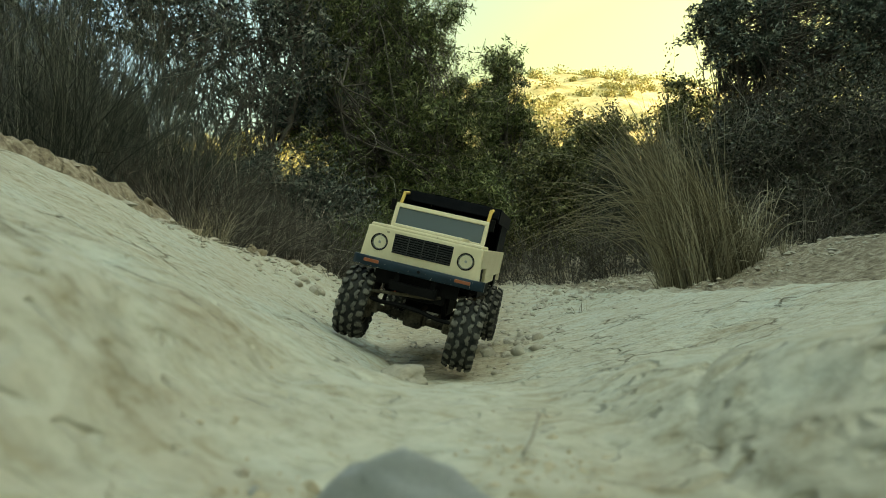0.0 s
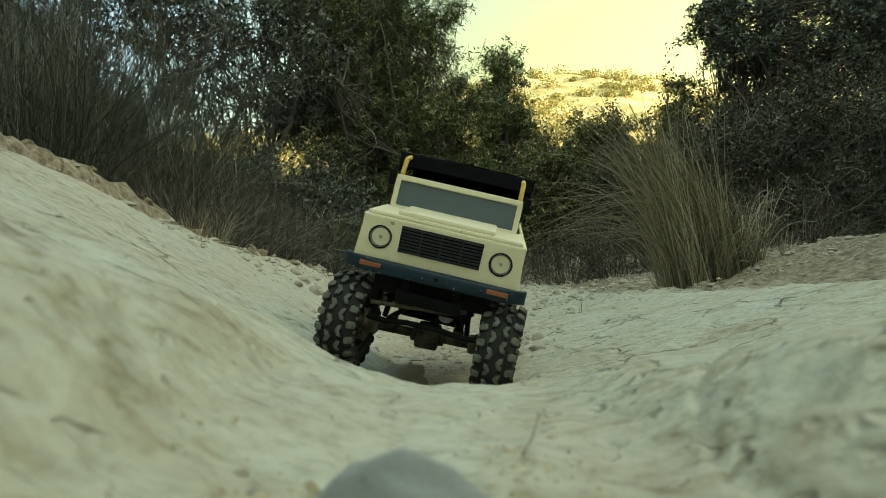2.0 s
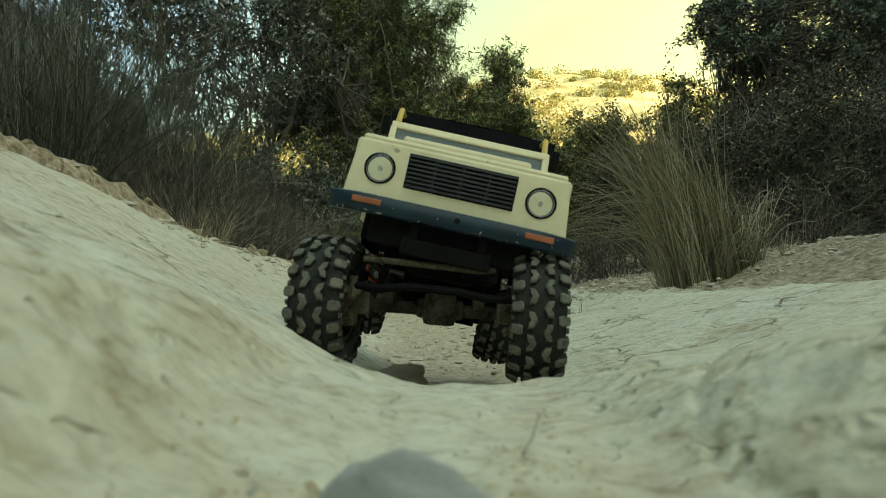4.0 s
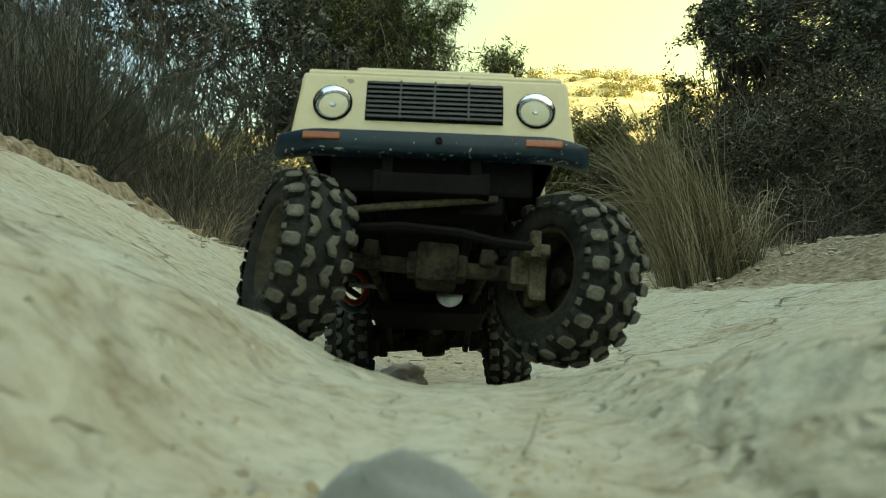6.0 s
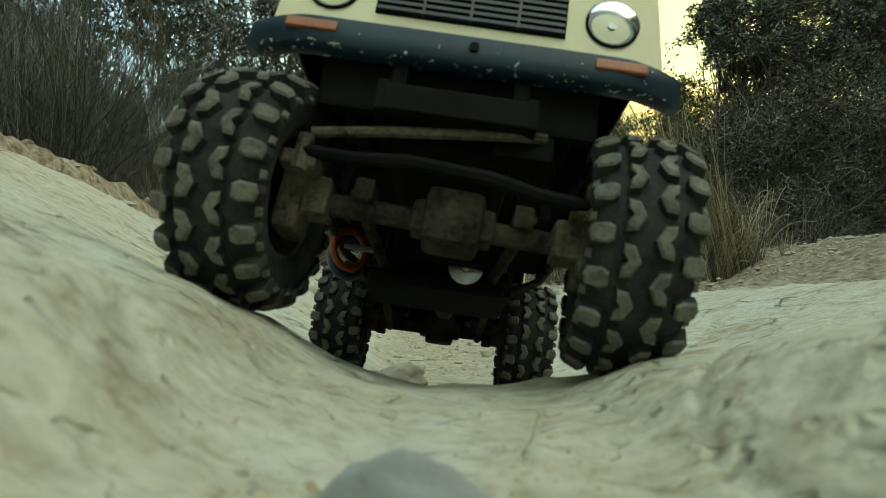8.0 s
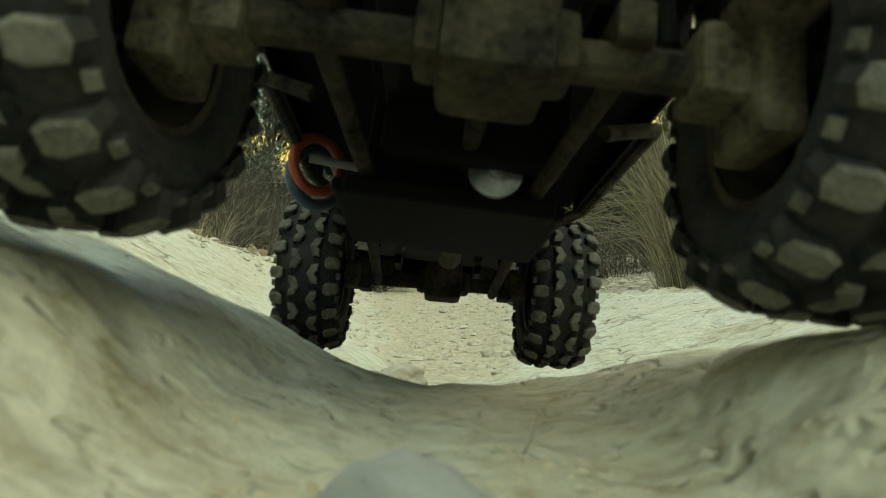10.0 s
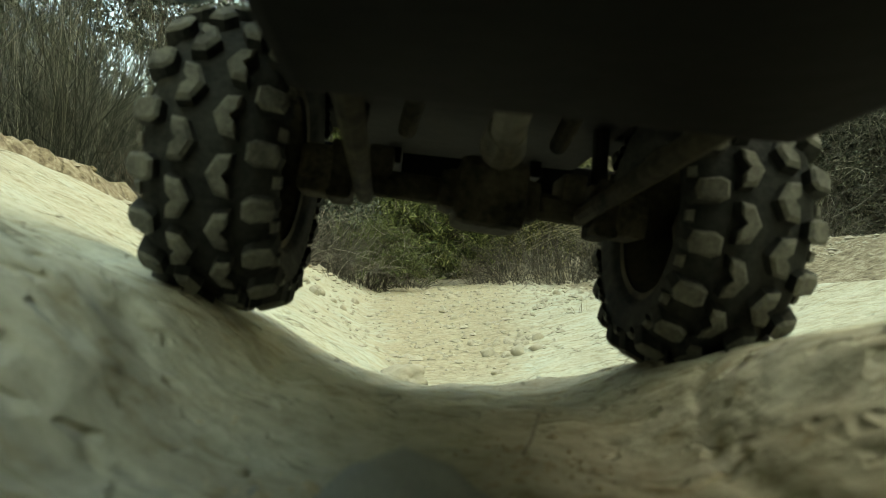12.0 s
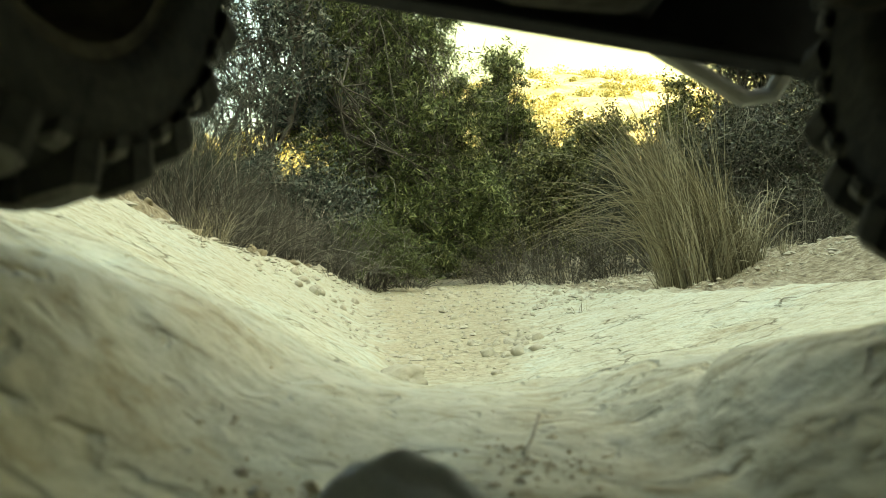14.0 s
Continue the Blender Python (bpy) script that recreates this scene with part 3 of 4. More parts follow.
# left: airy trees with the sky in them
tree("olive_tree", "airy grey-green tree with several thin leaning stems", "tree", (-1.75, 5.0), 6,
     [((-2.3, 5.0, 1.75), (0.75, 0.6, 0.95)), ((-1.4, 5.1, 1.75), (0.75, 0.5, 0.95)), ((-1.9, 5.2, 2.5), (1.1, 0.6, 0.7)), ((-1.2, 5.2, 1.2), (0.5, 0.4, 0.45))], 300, 22000, 0.07, 0.048, 0.019, GREYLEAF, 0.03)
tree("olive_tree", "thin grey-green sapling at the bank's edge", "tree", (-3.1, 5.0), 6,
     [((-3.2, 5.0, 1.6), (0.75, 0.5, 1.1)), ((-2.8, 5.0, 2.4), (0.8, 0.5, 0.6)), ((-3.8, 5.2, 2.0), (0.7, 0.5, 1.0)), ((-2.9, 5.1, 1.0), (0.6, 0.4, 0.5))], 250, 16000, 0.07, 0.048, 0.019, GREYLEAF, 0.025)
# middle: dense dark pine down to the ground
tree("pine_tree", "dense dark green pine with branches down to the ground", "tree", (-0.45, 5.9), 4,
     [((-0.5, 5.8, 2.0), (0.85, 0.6, 1.0)), ((-0.65, 5.6, 1.0), (0.95, 0.6, 0.85)), ((-0.3, 5.5, 0.35), (0.95, 0.5, 0.6)), ((0.35, 5.6, 0.4), (0.42, 0.4, 0.5)), ((-1.0, 5.7, 1.6), (0.6, 0.5, 0.7)), ((0.05, 5.9, 1.2), (0.55, 0.5, 0.6)), ((-1.15, 5.9, 2.4), (0.6, 0.5, 0.6))],
     820, 118000, 0.085, 0.07, 0.011, PINE, 0.032, 0.1)
tree("pine_tree", "slim young pine behind the dark one", "tree", (0.75, 7.6), 2,
     [((0.72, 7.6, 2.05), (0.36, 0.3, 0.55)), ((0.8, 7.6, 1.5), (0.46, 0.35, 0.45)), ((0.55, 7.6, 0.9), (0.55, 0.35, 0.5))], 190, 21000, 0.07, 0.07, 0.015, PINE, 0.03)
# right of the trail: olive-green scrub
for x, y, h, w, n in ((1.0, 6.5, 1.35, 0.6, 24000), (1.7, 6.9, 1.75, 0.75, 28000), (2.45, 6.4, 1.9, 0.7, 28000), (1.2, 8.2, 1.7, 0.8, 20000), (3.3, 7.0, 2.0, 0.8, 24000)):
    tree("shrub", "olive-green scrub bush beside the trail", "shrub", (x, y), 6, [((x, y, h * 0.45 - 0.25), (w, 0.45, h * 0.5)), ((x + 0.1, y, h * 0.8 - 0.3), (w * 0.7, 0.4, h * 0.35))],
         190, n * 4 // 5, 0.085, 0.048, 0.02, OLIVE, 0.014, group="scrub beside the trail")
tree("olive_tree", "grey-green tree with broad crown above dark scrub", "tree", (3.8, 6.6), 4,
     [((2.95, 6.5, 2.5), (0.3, 0.4, 0.4)), ((3.1, 6.5, 2.3), (0.55, 0.5, 0.6)), ((3.8, 6.6, 2.2), (0.7, 0.5, 0.8)), ((4.6, 6.6, 2.4), (0.9, 0.6, 0.9)), ((3.9, 6.8, 2.9), (1.0, 0.6, 0.5)), ((4.9, 6.4, 1.7), (0.8, 0.5, 0.8)), ((5.2, 6.8, 2.8), (0.8, 0.6, 0.8)), ((4.5, 6.2, 2.0), (0.6, 0.4, 1.2))], 480, 56000, 0.08, 0.052, 0.022, GREYLEAF, 0.04)
for x, y, h in ((2.2, 4.9, 1.3), (2.85, 4.7, 1.5), (3.55, 4.9, 1.75), (2.75, 5.6, 1.7), (4.3, 5.4, 2.0), (3.6, 5.9, 2.0), (1.75, 5.4, 1.2)):
    tree("thicket", "dark twiggy thicket with sparse small leaves", "shrub", (x, y), 9, [((x, y, h * 0.5 - 0.1), (0.55, 0.4, h * 0.52)), ((x, y, h * 0.25), (0.5, 0.4, h * 0.3))],
         150, 15000, 0.09, 0.036, 0.015, DARKLEAF, 0.012, twigs=6, group="thickets on the far bank")
# dry leafless bushes at the foot of everything
for x, y, h, n in ((0.62, 4.9, 0.5, 130), (0.95, 4.6, 0.6, 150), (1.3, 4.4, 0.7, 150), (1.7, 4.1, 0.8, 150), (2.1, 3.7, 0.7, 150), (0.42, 5.3, 0.4, 110)):
    blade_bunch("dry_bush", "grey leafless dry bush on the stony bank", "shrub", (x, y), n, h, 0.8, 0.35, 0.0026, TWIG, 0.22, forks=4, group="dry bushes by the trail", limbs=4)
for x, y, h, n in ((-1.02, 3.0, 0.55, 170), (-0.95, 3.5, 0.55, 170), (-0.78, 3.9, 0.5, 170), (-1.3, 3.2, 0.7, 190), (-0.62, 4.4, 0.45, 150), (-1.12, 2.6, 0.48, 190), (-0.93, 2.3, 0.26, 110), (-0.3, 4.9, 0.26, 120)):
    blade_bunch("dry_bush", "tangled grey-brown dry bush on the bank", "shrub", (x, y), n, h, 0.7, 0.4, 0.0026, TWIG, 0.18, forks=4, group="dry bushes on the bank", limbs=4)
BROOM = leafy("broom_stems", [(0.02, 0.028, 0.022), (0.04, 0.05, 0.04), (0.075, 0.085, 0.068), (0.2, 0.21, 0.17)])
for x, y, h, n in ((-1.62, 2.5, 1.0, 260), (-1.95, 2.7, 1.3, 320), (-1.4, 2.9, 0.8, 240), (-1.75, 3.3, 1.5, 320), (-2.3, 3.4, 1.6, 320)):
    blade_bunch("broom_shrub", "tall upright grey-green broom on the bank top", "shrub", (x, y), n, h, 0.42, 0.15, 0.0026, BROOM, 0.22, forks=5, group="broom on the bank", limbs=6)
for x, y, h in ((-3.4, 3.6, 1.5), (-2.6, 4.2, 1.3), (-1.5, 4.6, 0.75), (-2.1, 4.4, 0.8), (-2.9, 3.3, 1.7), (-1.05, 4.8, 0.65)):
    tree("thicket", "dark leafy thicket behind the bank", "shrub", (x, y), 7, [((x, y, h * 0.45), (0.6, 0.4, h * 0.55))], 140, 14000, 0.09, 0.042, 0.018, GREYLEAF, 0.012, twigs=5, group="thickets behind the bank")
for x, y, h in ((-0.12, 7.0, 0.55), (0.35, 7.2, 0.8), (-2.2, 6.6, 0.75), (-3.2, 6.6, 0.8), (-1.5, 6.8, 0.9), (-4.4, 6.2, 1.1)):
    tree("thicket", "low dark bush closing the trail's end", "shrub", (x, y), 6, [((x, y, h * 0.4 - 0.25), (0.6, 0.4, h * 0.6))], 90, 14000, 0.12, 0.04, 0.016, PINE, 0.012, twigs=4, group="bushes at the trail's end")
tree("pine_seedling", "low pine branch with pale green needle tufts", "shrub", (-0.45, 4.5), 5, [((-0.5, 4.3, 0.02), (0.34, 0.3, 0.22)), ((-0.3, 4.3, -0.1), (0.2, 0.2, 0.12))], 60, 6500, 0.055, 0.05, 0.006,
     leafy("pine_tufts", [(0.05, 0.065, 0.02), (0.09, 0.11, 0.04), (0.15, 0.165, 0.075)]), 0.014)
# the big tussock: tall blades lean to one side and arch over, short ones skirt its foot
def grass_blade(foot, way, length, arch, side, n=10):
    """A blade that rises along way and bends over towards side."""
    t = np.linspace(0, 1, n)[:, None]
    bend = np.array([side[0], side[1], 0.0]) * arch * length
    p = np.array(foot) + np.array(way) * length * t + bend * t**2.2 - np.array([0, 0, 1.0]) * arch * length * 0.9 * t**3.2
    return p + rng.normal(size=3) * np.array([1, 1, 0.3]) * 0.085 * length * t**2


tussock = empty("grass_tussock", "tall dry straw-coloured grass tussock on the pale slope", "grass")


def tussock_foot():
    a, r = rng.uniform(0, 2 * math.pi), math.sqrt(rng.random())
    fx, fy = 1.06 + 0.2 * r * math.cos(a), 2.42 + 0.14 * r * math.sin(a)
    return (fx, fy, ground_z(fx, fy, False) - 0.012), r * math.cos(a), r * math.sin(a)


crown, skirt = [], []
for k in range(620):
    foot, u, w = tussock_foot()
    ln = (0.83 - 0.5 * max(0.0, u + 0.15)) * rng.uniform(0.5, 1.05)
    way = np.array([-0.24 - 0.04 * u + 0.05 * rng.normal(), 0.06 * w + 0.07 * rng.normal(), 1.0])
    arch = abs(rng.normal()) * 0.16
    crown.append((grass_blade(foot, way / np.linalg.norm(way), ln, arch, (-0.7 + 0.4 * rng.normal(), 0.5 * rng.normal())), 0.0021 * rng.uniform(0.5, 1.15), 0.0007))
for k in range(230):
    foot, u, w = tussock_foot()
    a = math.atan2(w, u) + 0.5 * rng.normal()
    way = np.array([0.17 * math.cos(a) - 0.06, 0.2 * math.sin(a) - 0.08, 1.0])
    skirt.append((grass_blade(foot, way / np.linalg.norm(way), rng.uniform(0.12, 0.42), rng.uniform(0.1, 0.5), ((0.35 if u > 0 else 0.8) * math.cos(a), math.sin(a))), 0.0021 * rng.uniform(0.5, 1.1), 0.0007))
for nm, paths in (("crown", crown), ("skirt", skirt)):
    v, f = tubes(paths)
    tagged(raw(nm, v, f, STRAW, tussock), kind="stuff")
for k in range(90):
    foot, u, w = tussock_foot()
    way = np.array([-0.34 - 0.14 * abs(rng.normal()), 0.12 * rng.normal(), 1.0]) if k % 5 else np.array([0.04 * rng.normal() - 0.05, 0.1 * rng.normal(), 1.0])
    side = (-1.0, 0.35 * rng.normal()) if k % 5 else (0.45, 0.3 * rng.normal())
    ln = rng.uniform(0.42, 0.78) if k % 5 else rng.uniform(0.4, 0.6)
    v, f = tubes([(grass_blade(foot, way / np.linalg.norm(way), ln, rng.uniform(0.25, 0.75), side, 14), 0.002, 0.0007)])
    raw("blade", v, f, STRAW, tussock)
for x, y, n, h in ((0.39, 1.75, 16, 0.07), (1.3, 2.3, 40, 0.12), (0.72, 2.6, 30, 0.1), (1.45, 2.6, 50, 0.14), (-0.78, 1.9, 60, 0.12), (-0.8, 2.15, 80, 0.2)):
    blade_bunch("grass_sprig", "small dry grass sprig rooted in the slope", "grass", (x, y), n, h, 0.6, 0.4, 0.0011, STRAW, 0.03, group="dry grass sprigs")
# far scrub that closes the view under the trees
cs = []
for k in range(150):
    y = float(rng.uniform(9.5, 16))
    x = float(rng.uniform(-0.95, 0.95) * y)
    if abs(x / y) < 0.02:
        continue
    h = float(rng.uniform(0.5, 1.3)) * (0.7 if x < -1 else 1.0)
    m = 420
    p = rng.normal(size=(m, 3)) * np.array([0.45, 0.4, 0.28]) * h + np.array([x, y, ground_z(x, y, False) + 0.45 * h])
    cs.append(p)
ob = leaf_mesh("far_scrub", np.concatenate(cs), 0.09, 0.04, OLIVE, None)
tagged(ob, "dark olive scrub closing the end of the trail", "scrub", kind="stuff")
cs = []
for k in range(520):
    y = float(rng.uniform(50, 165))
    x = float(rng.uniform(-0.8, 0.8) * y)
    s = float(rng.uniform(0.7, 2.2)) * (1.3 if y < 100 else 0.8)
    p = rng.normal(size=(260, 3)) * np.array([0.65, 0.6, 0.42]) * s + np.array([x, y, ground_z(x, y) + 0.45 * s])
    cs.append(p)
ob = leaf_mesh("hillside_scrub", np.concatenate(cs), 0.55, 0.3, leafy("sunlit_scrub", [(0.22, 0.2, 0.06), (0.32, 0.28, 0.1), (0.42, 0.36, 0.16)]), None)
tagged(ob, "sunlit yellow-green scrub dotted over the far hill", "scrub", kind="stuff")
# twig on the near rock
bm = bent(bmesh.new(), [(0.0195, 0.148, ground_z(0.0195, 0.148) + 0.001), (0.0225, 0.155, ground_z(0.0225, 0.155) + 0.003), (0.0265, 0.168, ground_z(0.0265, 0.168) + 0.007)], 0.0004, 6)
tagged(part("twig", bm, simple("bleached_twig", (0.2, 0.18, 0.14), (0.32, 0.29, 0.23), 200, 0.9), None), "thin broken dry twig on the pale rock", "twig")


# ---- the model truck: nose towards -Y, origin on the ground under the front axle ----
WHEELBASE, R, TRACK = 0.3375, 0.0595, 0.0932
truck = empty("model_truck", "small cream radio-controlled off-road truck with navy bumper and black canvas top", "model truck")


def tyre_mesh():
    """The carcass of a balloon tyre on the X axis, with fine ribs on its walls."""
    bm = bmesh.new()
    return lathe(bm, [(-0.015, 0.031), (-0.0195, 0.034), (-0.0212, 0.0365), (-0.0208, 0.0375), (-0.0225, 0.042), (-0.0215, 0.049), (-0.0175, 0.0528), (-0.008, 0.0545), (0.008, 0.0545), (0.0175, 0.0528),
                      (0.0215, 0.049), (0.0225, 0.042), (0.0208, 0.0375), (0.0212, 0.0365), (0.0195, 0.034), (0.015, 0.031)], 56)


def lug_mesh(outline, r0, r1, lean=0.0):
    """One block of the tread at the top of the roll, its edges worn round."""
    bm = bmesh.new()
    rings = [[], [], []]
    cx = sum(o[0] for o in outline) / len(outline)
    cs = sum(o[1] for o in outline) / len(outline)
    for x, w in outline:
        for ring, r, g in zip(rings, (r0, r1 - 0.0013, r1), (1.0, 0.93, 0.7)):
            xx, ww = cx + (x - cx) * g, cs + (w - cs) * g
            rr, a = r - lean * abs(xx), ww / 0.057
            ring.append(bm.verts.new((xx, rr * math.cos(a), rr * math.sin(a))))
    bm.faces.new(rings[2][::-1]).material_index = 1
    k = len(outline)
    for lo, hi, slot in ((rings[0], rings[1], 0), (rings[1], rings[2], 1)):
        for i in range(k):
            bm.faces.new((lo[i], lo[(i + 1) % k], hi[(i + 1) % k], hi[i])).material_index = slot
    bmesh.ops.recalc_face_normals(bm, faces=bm.faces[:])
    me = bpy.data.meshes.new("tread_lug")
    bm.to_mesh(me)
    bm.free()
    for m in (RUBBER, LUG):
        me.materials.append(m)
    return me


def add_lugs(wheel, n=19):
    """Two rows of boomerang lugs, shoulder blocks and small side bites."""
    h = math.pi / n
    for side, off in ((-1, 0.0), (1, h)):
        c, tip = side * 0.0068, -side
        boomerang = [(c + tip * 0.0050, 0.0), (c + tip * 0.0016, 0.0068), (c - tip * 0.0036, 0.0076), (c - tip * 0.0032, 0.0030),
                     (c - tip * 0.0006, 0.0), (c - tip * 0.0032, -0.0030), (c - tip * 0.0036, -0.0076), (c + tip * 0.0016, -0.0068)]
        block = [(side * 0.0138, 0.0030), (side * 0.0165, 0.0048), (side * 0.0235, 0.0042), (side * 0.0248, 0.0), (side * 0.0235, -0.0042), (side * 0.0165, -0.0048), (side * 0.0138, -0.0030)]
        bite = [(side * 0.0212, 0.003), (side * 0.0242, 0.0025), (side * 0.0242, -0.0025), (side * 0.0212, -0.003)]
        for me, turn in ((lug_mesh(boomerang, 0.0533, 0.0598), 0.0), (lug_mesh(block, 0.0570, 0.0655, 0.42), 0.9 * h), (lug_mesh(bite, 0.0575, 0.061, 0.5), 1.9 * h)):
            for i in range(n):
                ob = new("tread_lug", me)
                ob.parent = wheel
                ob.matrix_basis = Matrix.Rotation(2 * math.pi * i / n + off + turn, 4, "X")


def make_wheel():
    wheel = new("wheel")
    wheel.parent = truck
    part("tyre", tyre_mesh(), RUBBER, wheel, "chunky black rubber tyre")
    add_lugs(wheel)
    bm = lathe(bmesh.new(), [(-0.017, 0.030), (-0.018, 0.0345), (-0.016, 0.035), (-0.014, 0.031), (0.0, 0.028), (0.012, 0.029), (0.016, 0.035), (0.018, 0.0345), (0.017, 0.029), (0.006, 0.026), (0.004, 0.012), (0.002, 0.0)], 40)
    part("rim", bm, RIM, wheel, "dusty dark rim")
    bm = bmesh.new()
    rod(bm, (-0.004, 0, 0), (0.01, 0, 0), 0.008, 0.007, 6)
    for k in range(5):
        a = 2 * math.pi * k / 5
        rod(bm, (0.003, 0.016 * math.cos(a), 0.016 * math.sin(a)), (0.009, 0.016 * math.cos(a), 0.016 * math.sin(a)), 0.002, seg=6)
    part("hub", bm, DUSTY, wheel)
    return wheel


wheels = {"FL": make_wheel()}
for key in ("FR", "RL", "RR"):
    wheels[key] = copy_thing(wheels["FL"], Matrix())


def make_axle(front):
    """Solid axle, its origin at the axle's middle; built once for each end as they differ."""
    ax = new("front_axle" if front else "rear_axle")
    ax.parent = truck
    bm = bmesh.new()
    rod(bm, (-0.072, 0, 0), (0.072, 0, 0), 0.0058, seg=12)
    part("axle_housing", bm, DUSTY, ax, "mud-caked axle tube")
    for s in (-1, 1):
        part("axle_end", box(bmesh.new(), s * 0.064 - 0.008, s * 0.064 + 0.008, -0.01, 0.01, -0.009, 0.011, 0.003), TAN, ax)
        part("spring_mount", box(bmesh.new(), s * 0.04 - 0.005, s * 0.04 + 0.005, -0.01, 0.012, 0.002, 0.014, 0.002), DUSTY, ax)
    bm = bmesh.new()
    cx = 0.006
    bmesh.ops.create_uvsphere(bm, u_segments=16, v_segments=10, radius=0.0135, matrix=Matrix.Translation((cx, 0, 0)) @ Matrix.Diagonal((1.05, 1.0, 1.0, 1)))
    box(bm, cx - 0.0145, cx + 0.0145, -0.017, 0.016, -0.0135, 0.0145, 0.005)
    box(bm, cx - 0.021, cx + 0.021, -0.01, 0.01, -0.008, 0.009, 0.004)
    part("differential", bm, DUSTY, ax, "angular mud-caked differential housing")
    if front:
        for s in (-1, 1):
            bm = bmesh.new()
            box(bm, s * 0.074 - 0.006, s * 0.074 + 0.006, -0.014, 0.012, -0.02, 0.02, 0.003)
            box(bm, s * 0.071 - 0.009, s * 0.071 + 0.009, -0.026, -0.004, 0.008, 0.016, 0.002)
            rod(bm, (s * 0.07, -0.024, 0.006), (s * 0.07, -0.024, 0.024), 0.004, seg=8)
            part("steering_knuckle", bm, TAN, ax, "dusty steering knuckle")
        bm = bent(bmesh.new(), [(-0.07, -0.024, 0.016), (-0.045, -0.027, 0.015), (-0.02, -0.028, 0.018), (0.02, -0.028, 0.017), (0.045, -0.027, 0.013), (0.07, -0.024, 0.013)], 0.0036)
        part("tie_rod", bm, BLACK, ax, "bent black tie rod")
    else:
        for s in (-1, 1):
            part("link_mount", box(bmesh.new(), s * 0.055 - 0.005, s * 0.055 + 0.005, -0.01, 0.012, -0.010, 0.014, 0.002), DUSTY, ax)
    return ax


front_axle, rear_axle = make_axle(True), make_axle(False)

# chassis
bm = bmesh.new()
for s in (-1, 1):
    box(bm, s * 0.036 - 0.003, s * 0.036 + 0.003, -0.035, 0.40, 0.1, 0.116, 0.001)
for y in (-0.03, 0.08, 0.2, 0.3, 0.39):
    box(bm, -0.035, 0.035, y - 0.006, y + 0.006, 0.1, 0.114, 0.001)
part("chassis_frame", bm, BLACK, truck, "black ladder frame")
bm = bmesh.new()
box(bm, -0.052, 0.052, 0.112, 0.205, 0.053, 0.06, 0.003)
part("skid_plate", bm, BLACK, truck, "scuffed black skid plate")
part("transmission", box(bmesh.new(), -0.04, 0.04, 0.12, 0.2, 0.058, 0.118, 0.004), BLACK, truck)
bm = bmesh.new()
rod(bm, (0.018, 0.10, 0.0655), (0.018, 0.17, 0.0655), 0.0117, seg=24)
part("motor", bm, BLACK, truck)
bm = bmesh.new()
rod(bm, (0.018, 0.0975, 0.0655), (0.018, 0.1, 0.0655), 0.0115, seg=24)
rod(bm, (0.018, 0.094, 0.0655), (0.018, 0.0975, 0.0655), 0.0035, seg=12)
part("motor_endbell", bm, SILVER, truck, "bright round motor end cap")
bm = bmesh.new()
torus(bm, 0.0155, 0.0031, pose(-0.076, 0.190, 0.091, 0, 0, 42))
part("tow_ring", bm, RED, truck, "red plastic ring hung beside the frame")
part("blue_ring", torus(bmesh.new(), 0.0165, 0.0036, pose(-0.077, 0.197, 0.086, 0, 0, 42)), BLUE, truck, "dark blue plastic ring behind the red one")
bm = rod(bmesh.new(), (-0.080, 0.184, 0.092), (-0.04, 0.19, 0.092), 0.0024)
part("ring_peg", bm, GREY, truck)
for (a, b) in (((-0.045, 0.002, 0.07), (-0.035, 0.13, 0.06)), ((0.045, 0.002, 0.07), (0.035, 0.13, 0.06)), ((-0.045, 0.335, 0.055), (-0.042, 0.21, 0.06)), ((0.045, 0.335, 0.055), (0.042, 0.21, 0.06)),
               ((-0.03, 0.32, 0.08), (-0.02, 0.2, 0.09)), ((0.03, 0.32, 0.08), (0.02, 0.2, 0.09))):
    part("suspension_link", rod(bmesh.new(), a, b, 0.0036), DUSTY, truck)
for s in (-1, 1):
    for y0, y1 in ((0.004, 0.0), (0.335, 0.3)):
        bm = rod(bmesh.new(), (s * 0.052, y0, 0.07), (s * 0.04, y1, 0.15), 0.0035)
        rod(bm, (s * 0.048, y0 * 0.98, 0.095), (s * 0.04, y1, 0.15), 0.0075, seg=12)
        part("shock_absorber", bm, BLACK, truck)
bm = bent(bmesh.new(), [(-0.068, -0.02, 0.09), (-0.03, -0.024, 0.094), (0.03, -0.026, 0.1), (0.045, -0.02, 0.104)], 0.0028)
part("drag_link", bm, TAN, truck, "dusty steering drag link")
part("drive_shaft", rod(bmesh.new(), (0.006, 0.01, 0.064), (0.006, 0.12, 0.075), 0.004), DUSTY, truck)
bm = rod(bmesh.new(), (0.008, 0.315, 0.078), (-0.004, 0.2, 0.076), 0.0062, seg=14)
rod(bm, (0.008, 0.32, 0.077), (0.006, 0.298, 0.078), 0.0092, 0.0072, 14)
part("drive_shaft", bm, simple("dusty_shaft", (0.07, 0.065, 0.05), (0.2, 0.185, 0.15), 60, 0.8, bumps=0.0006), truck, "pale dusty drive shaft")

# body
FRONT = -0.027
bm = bmesh.new()
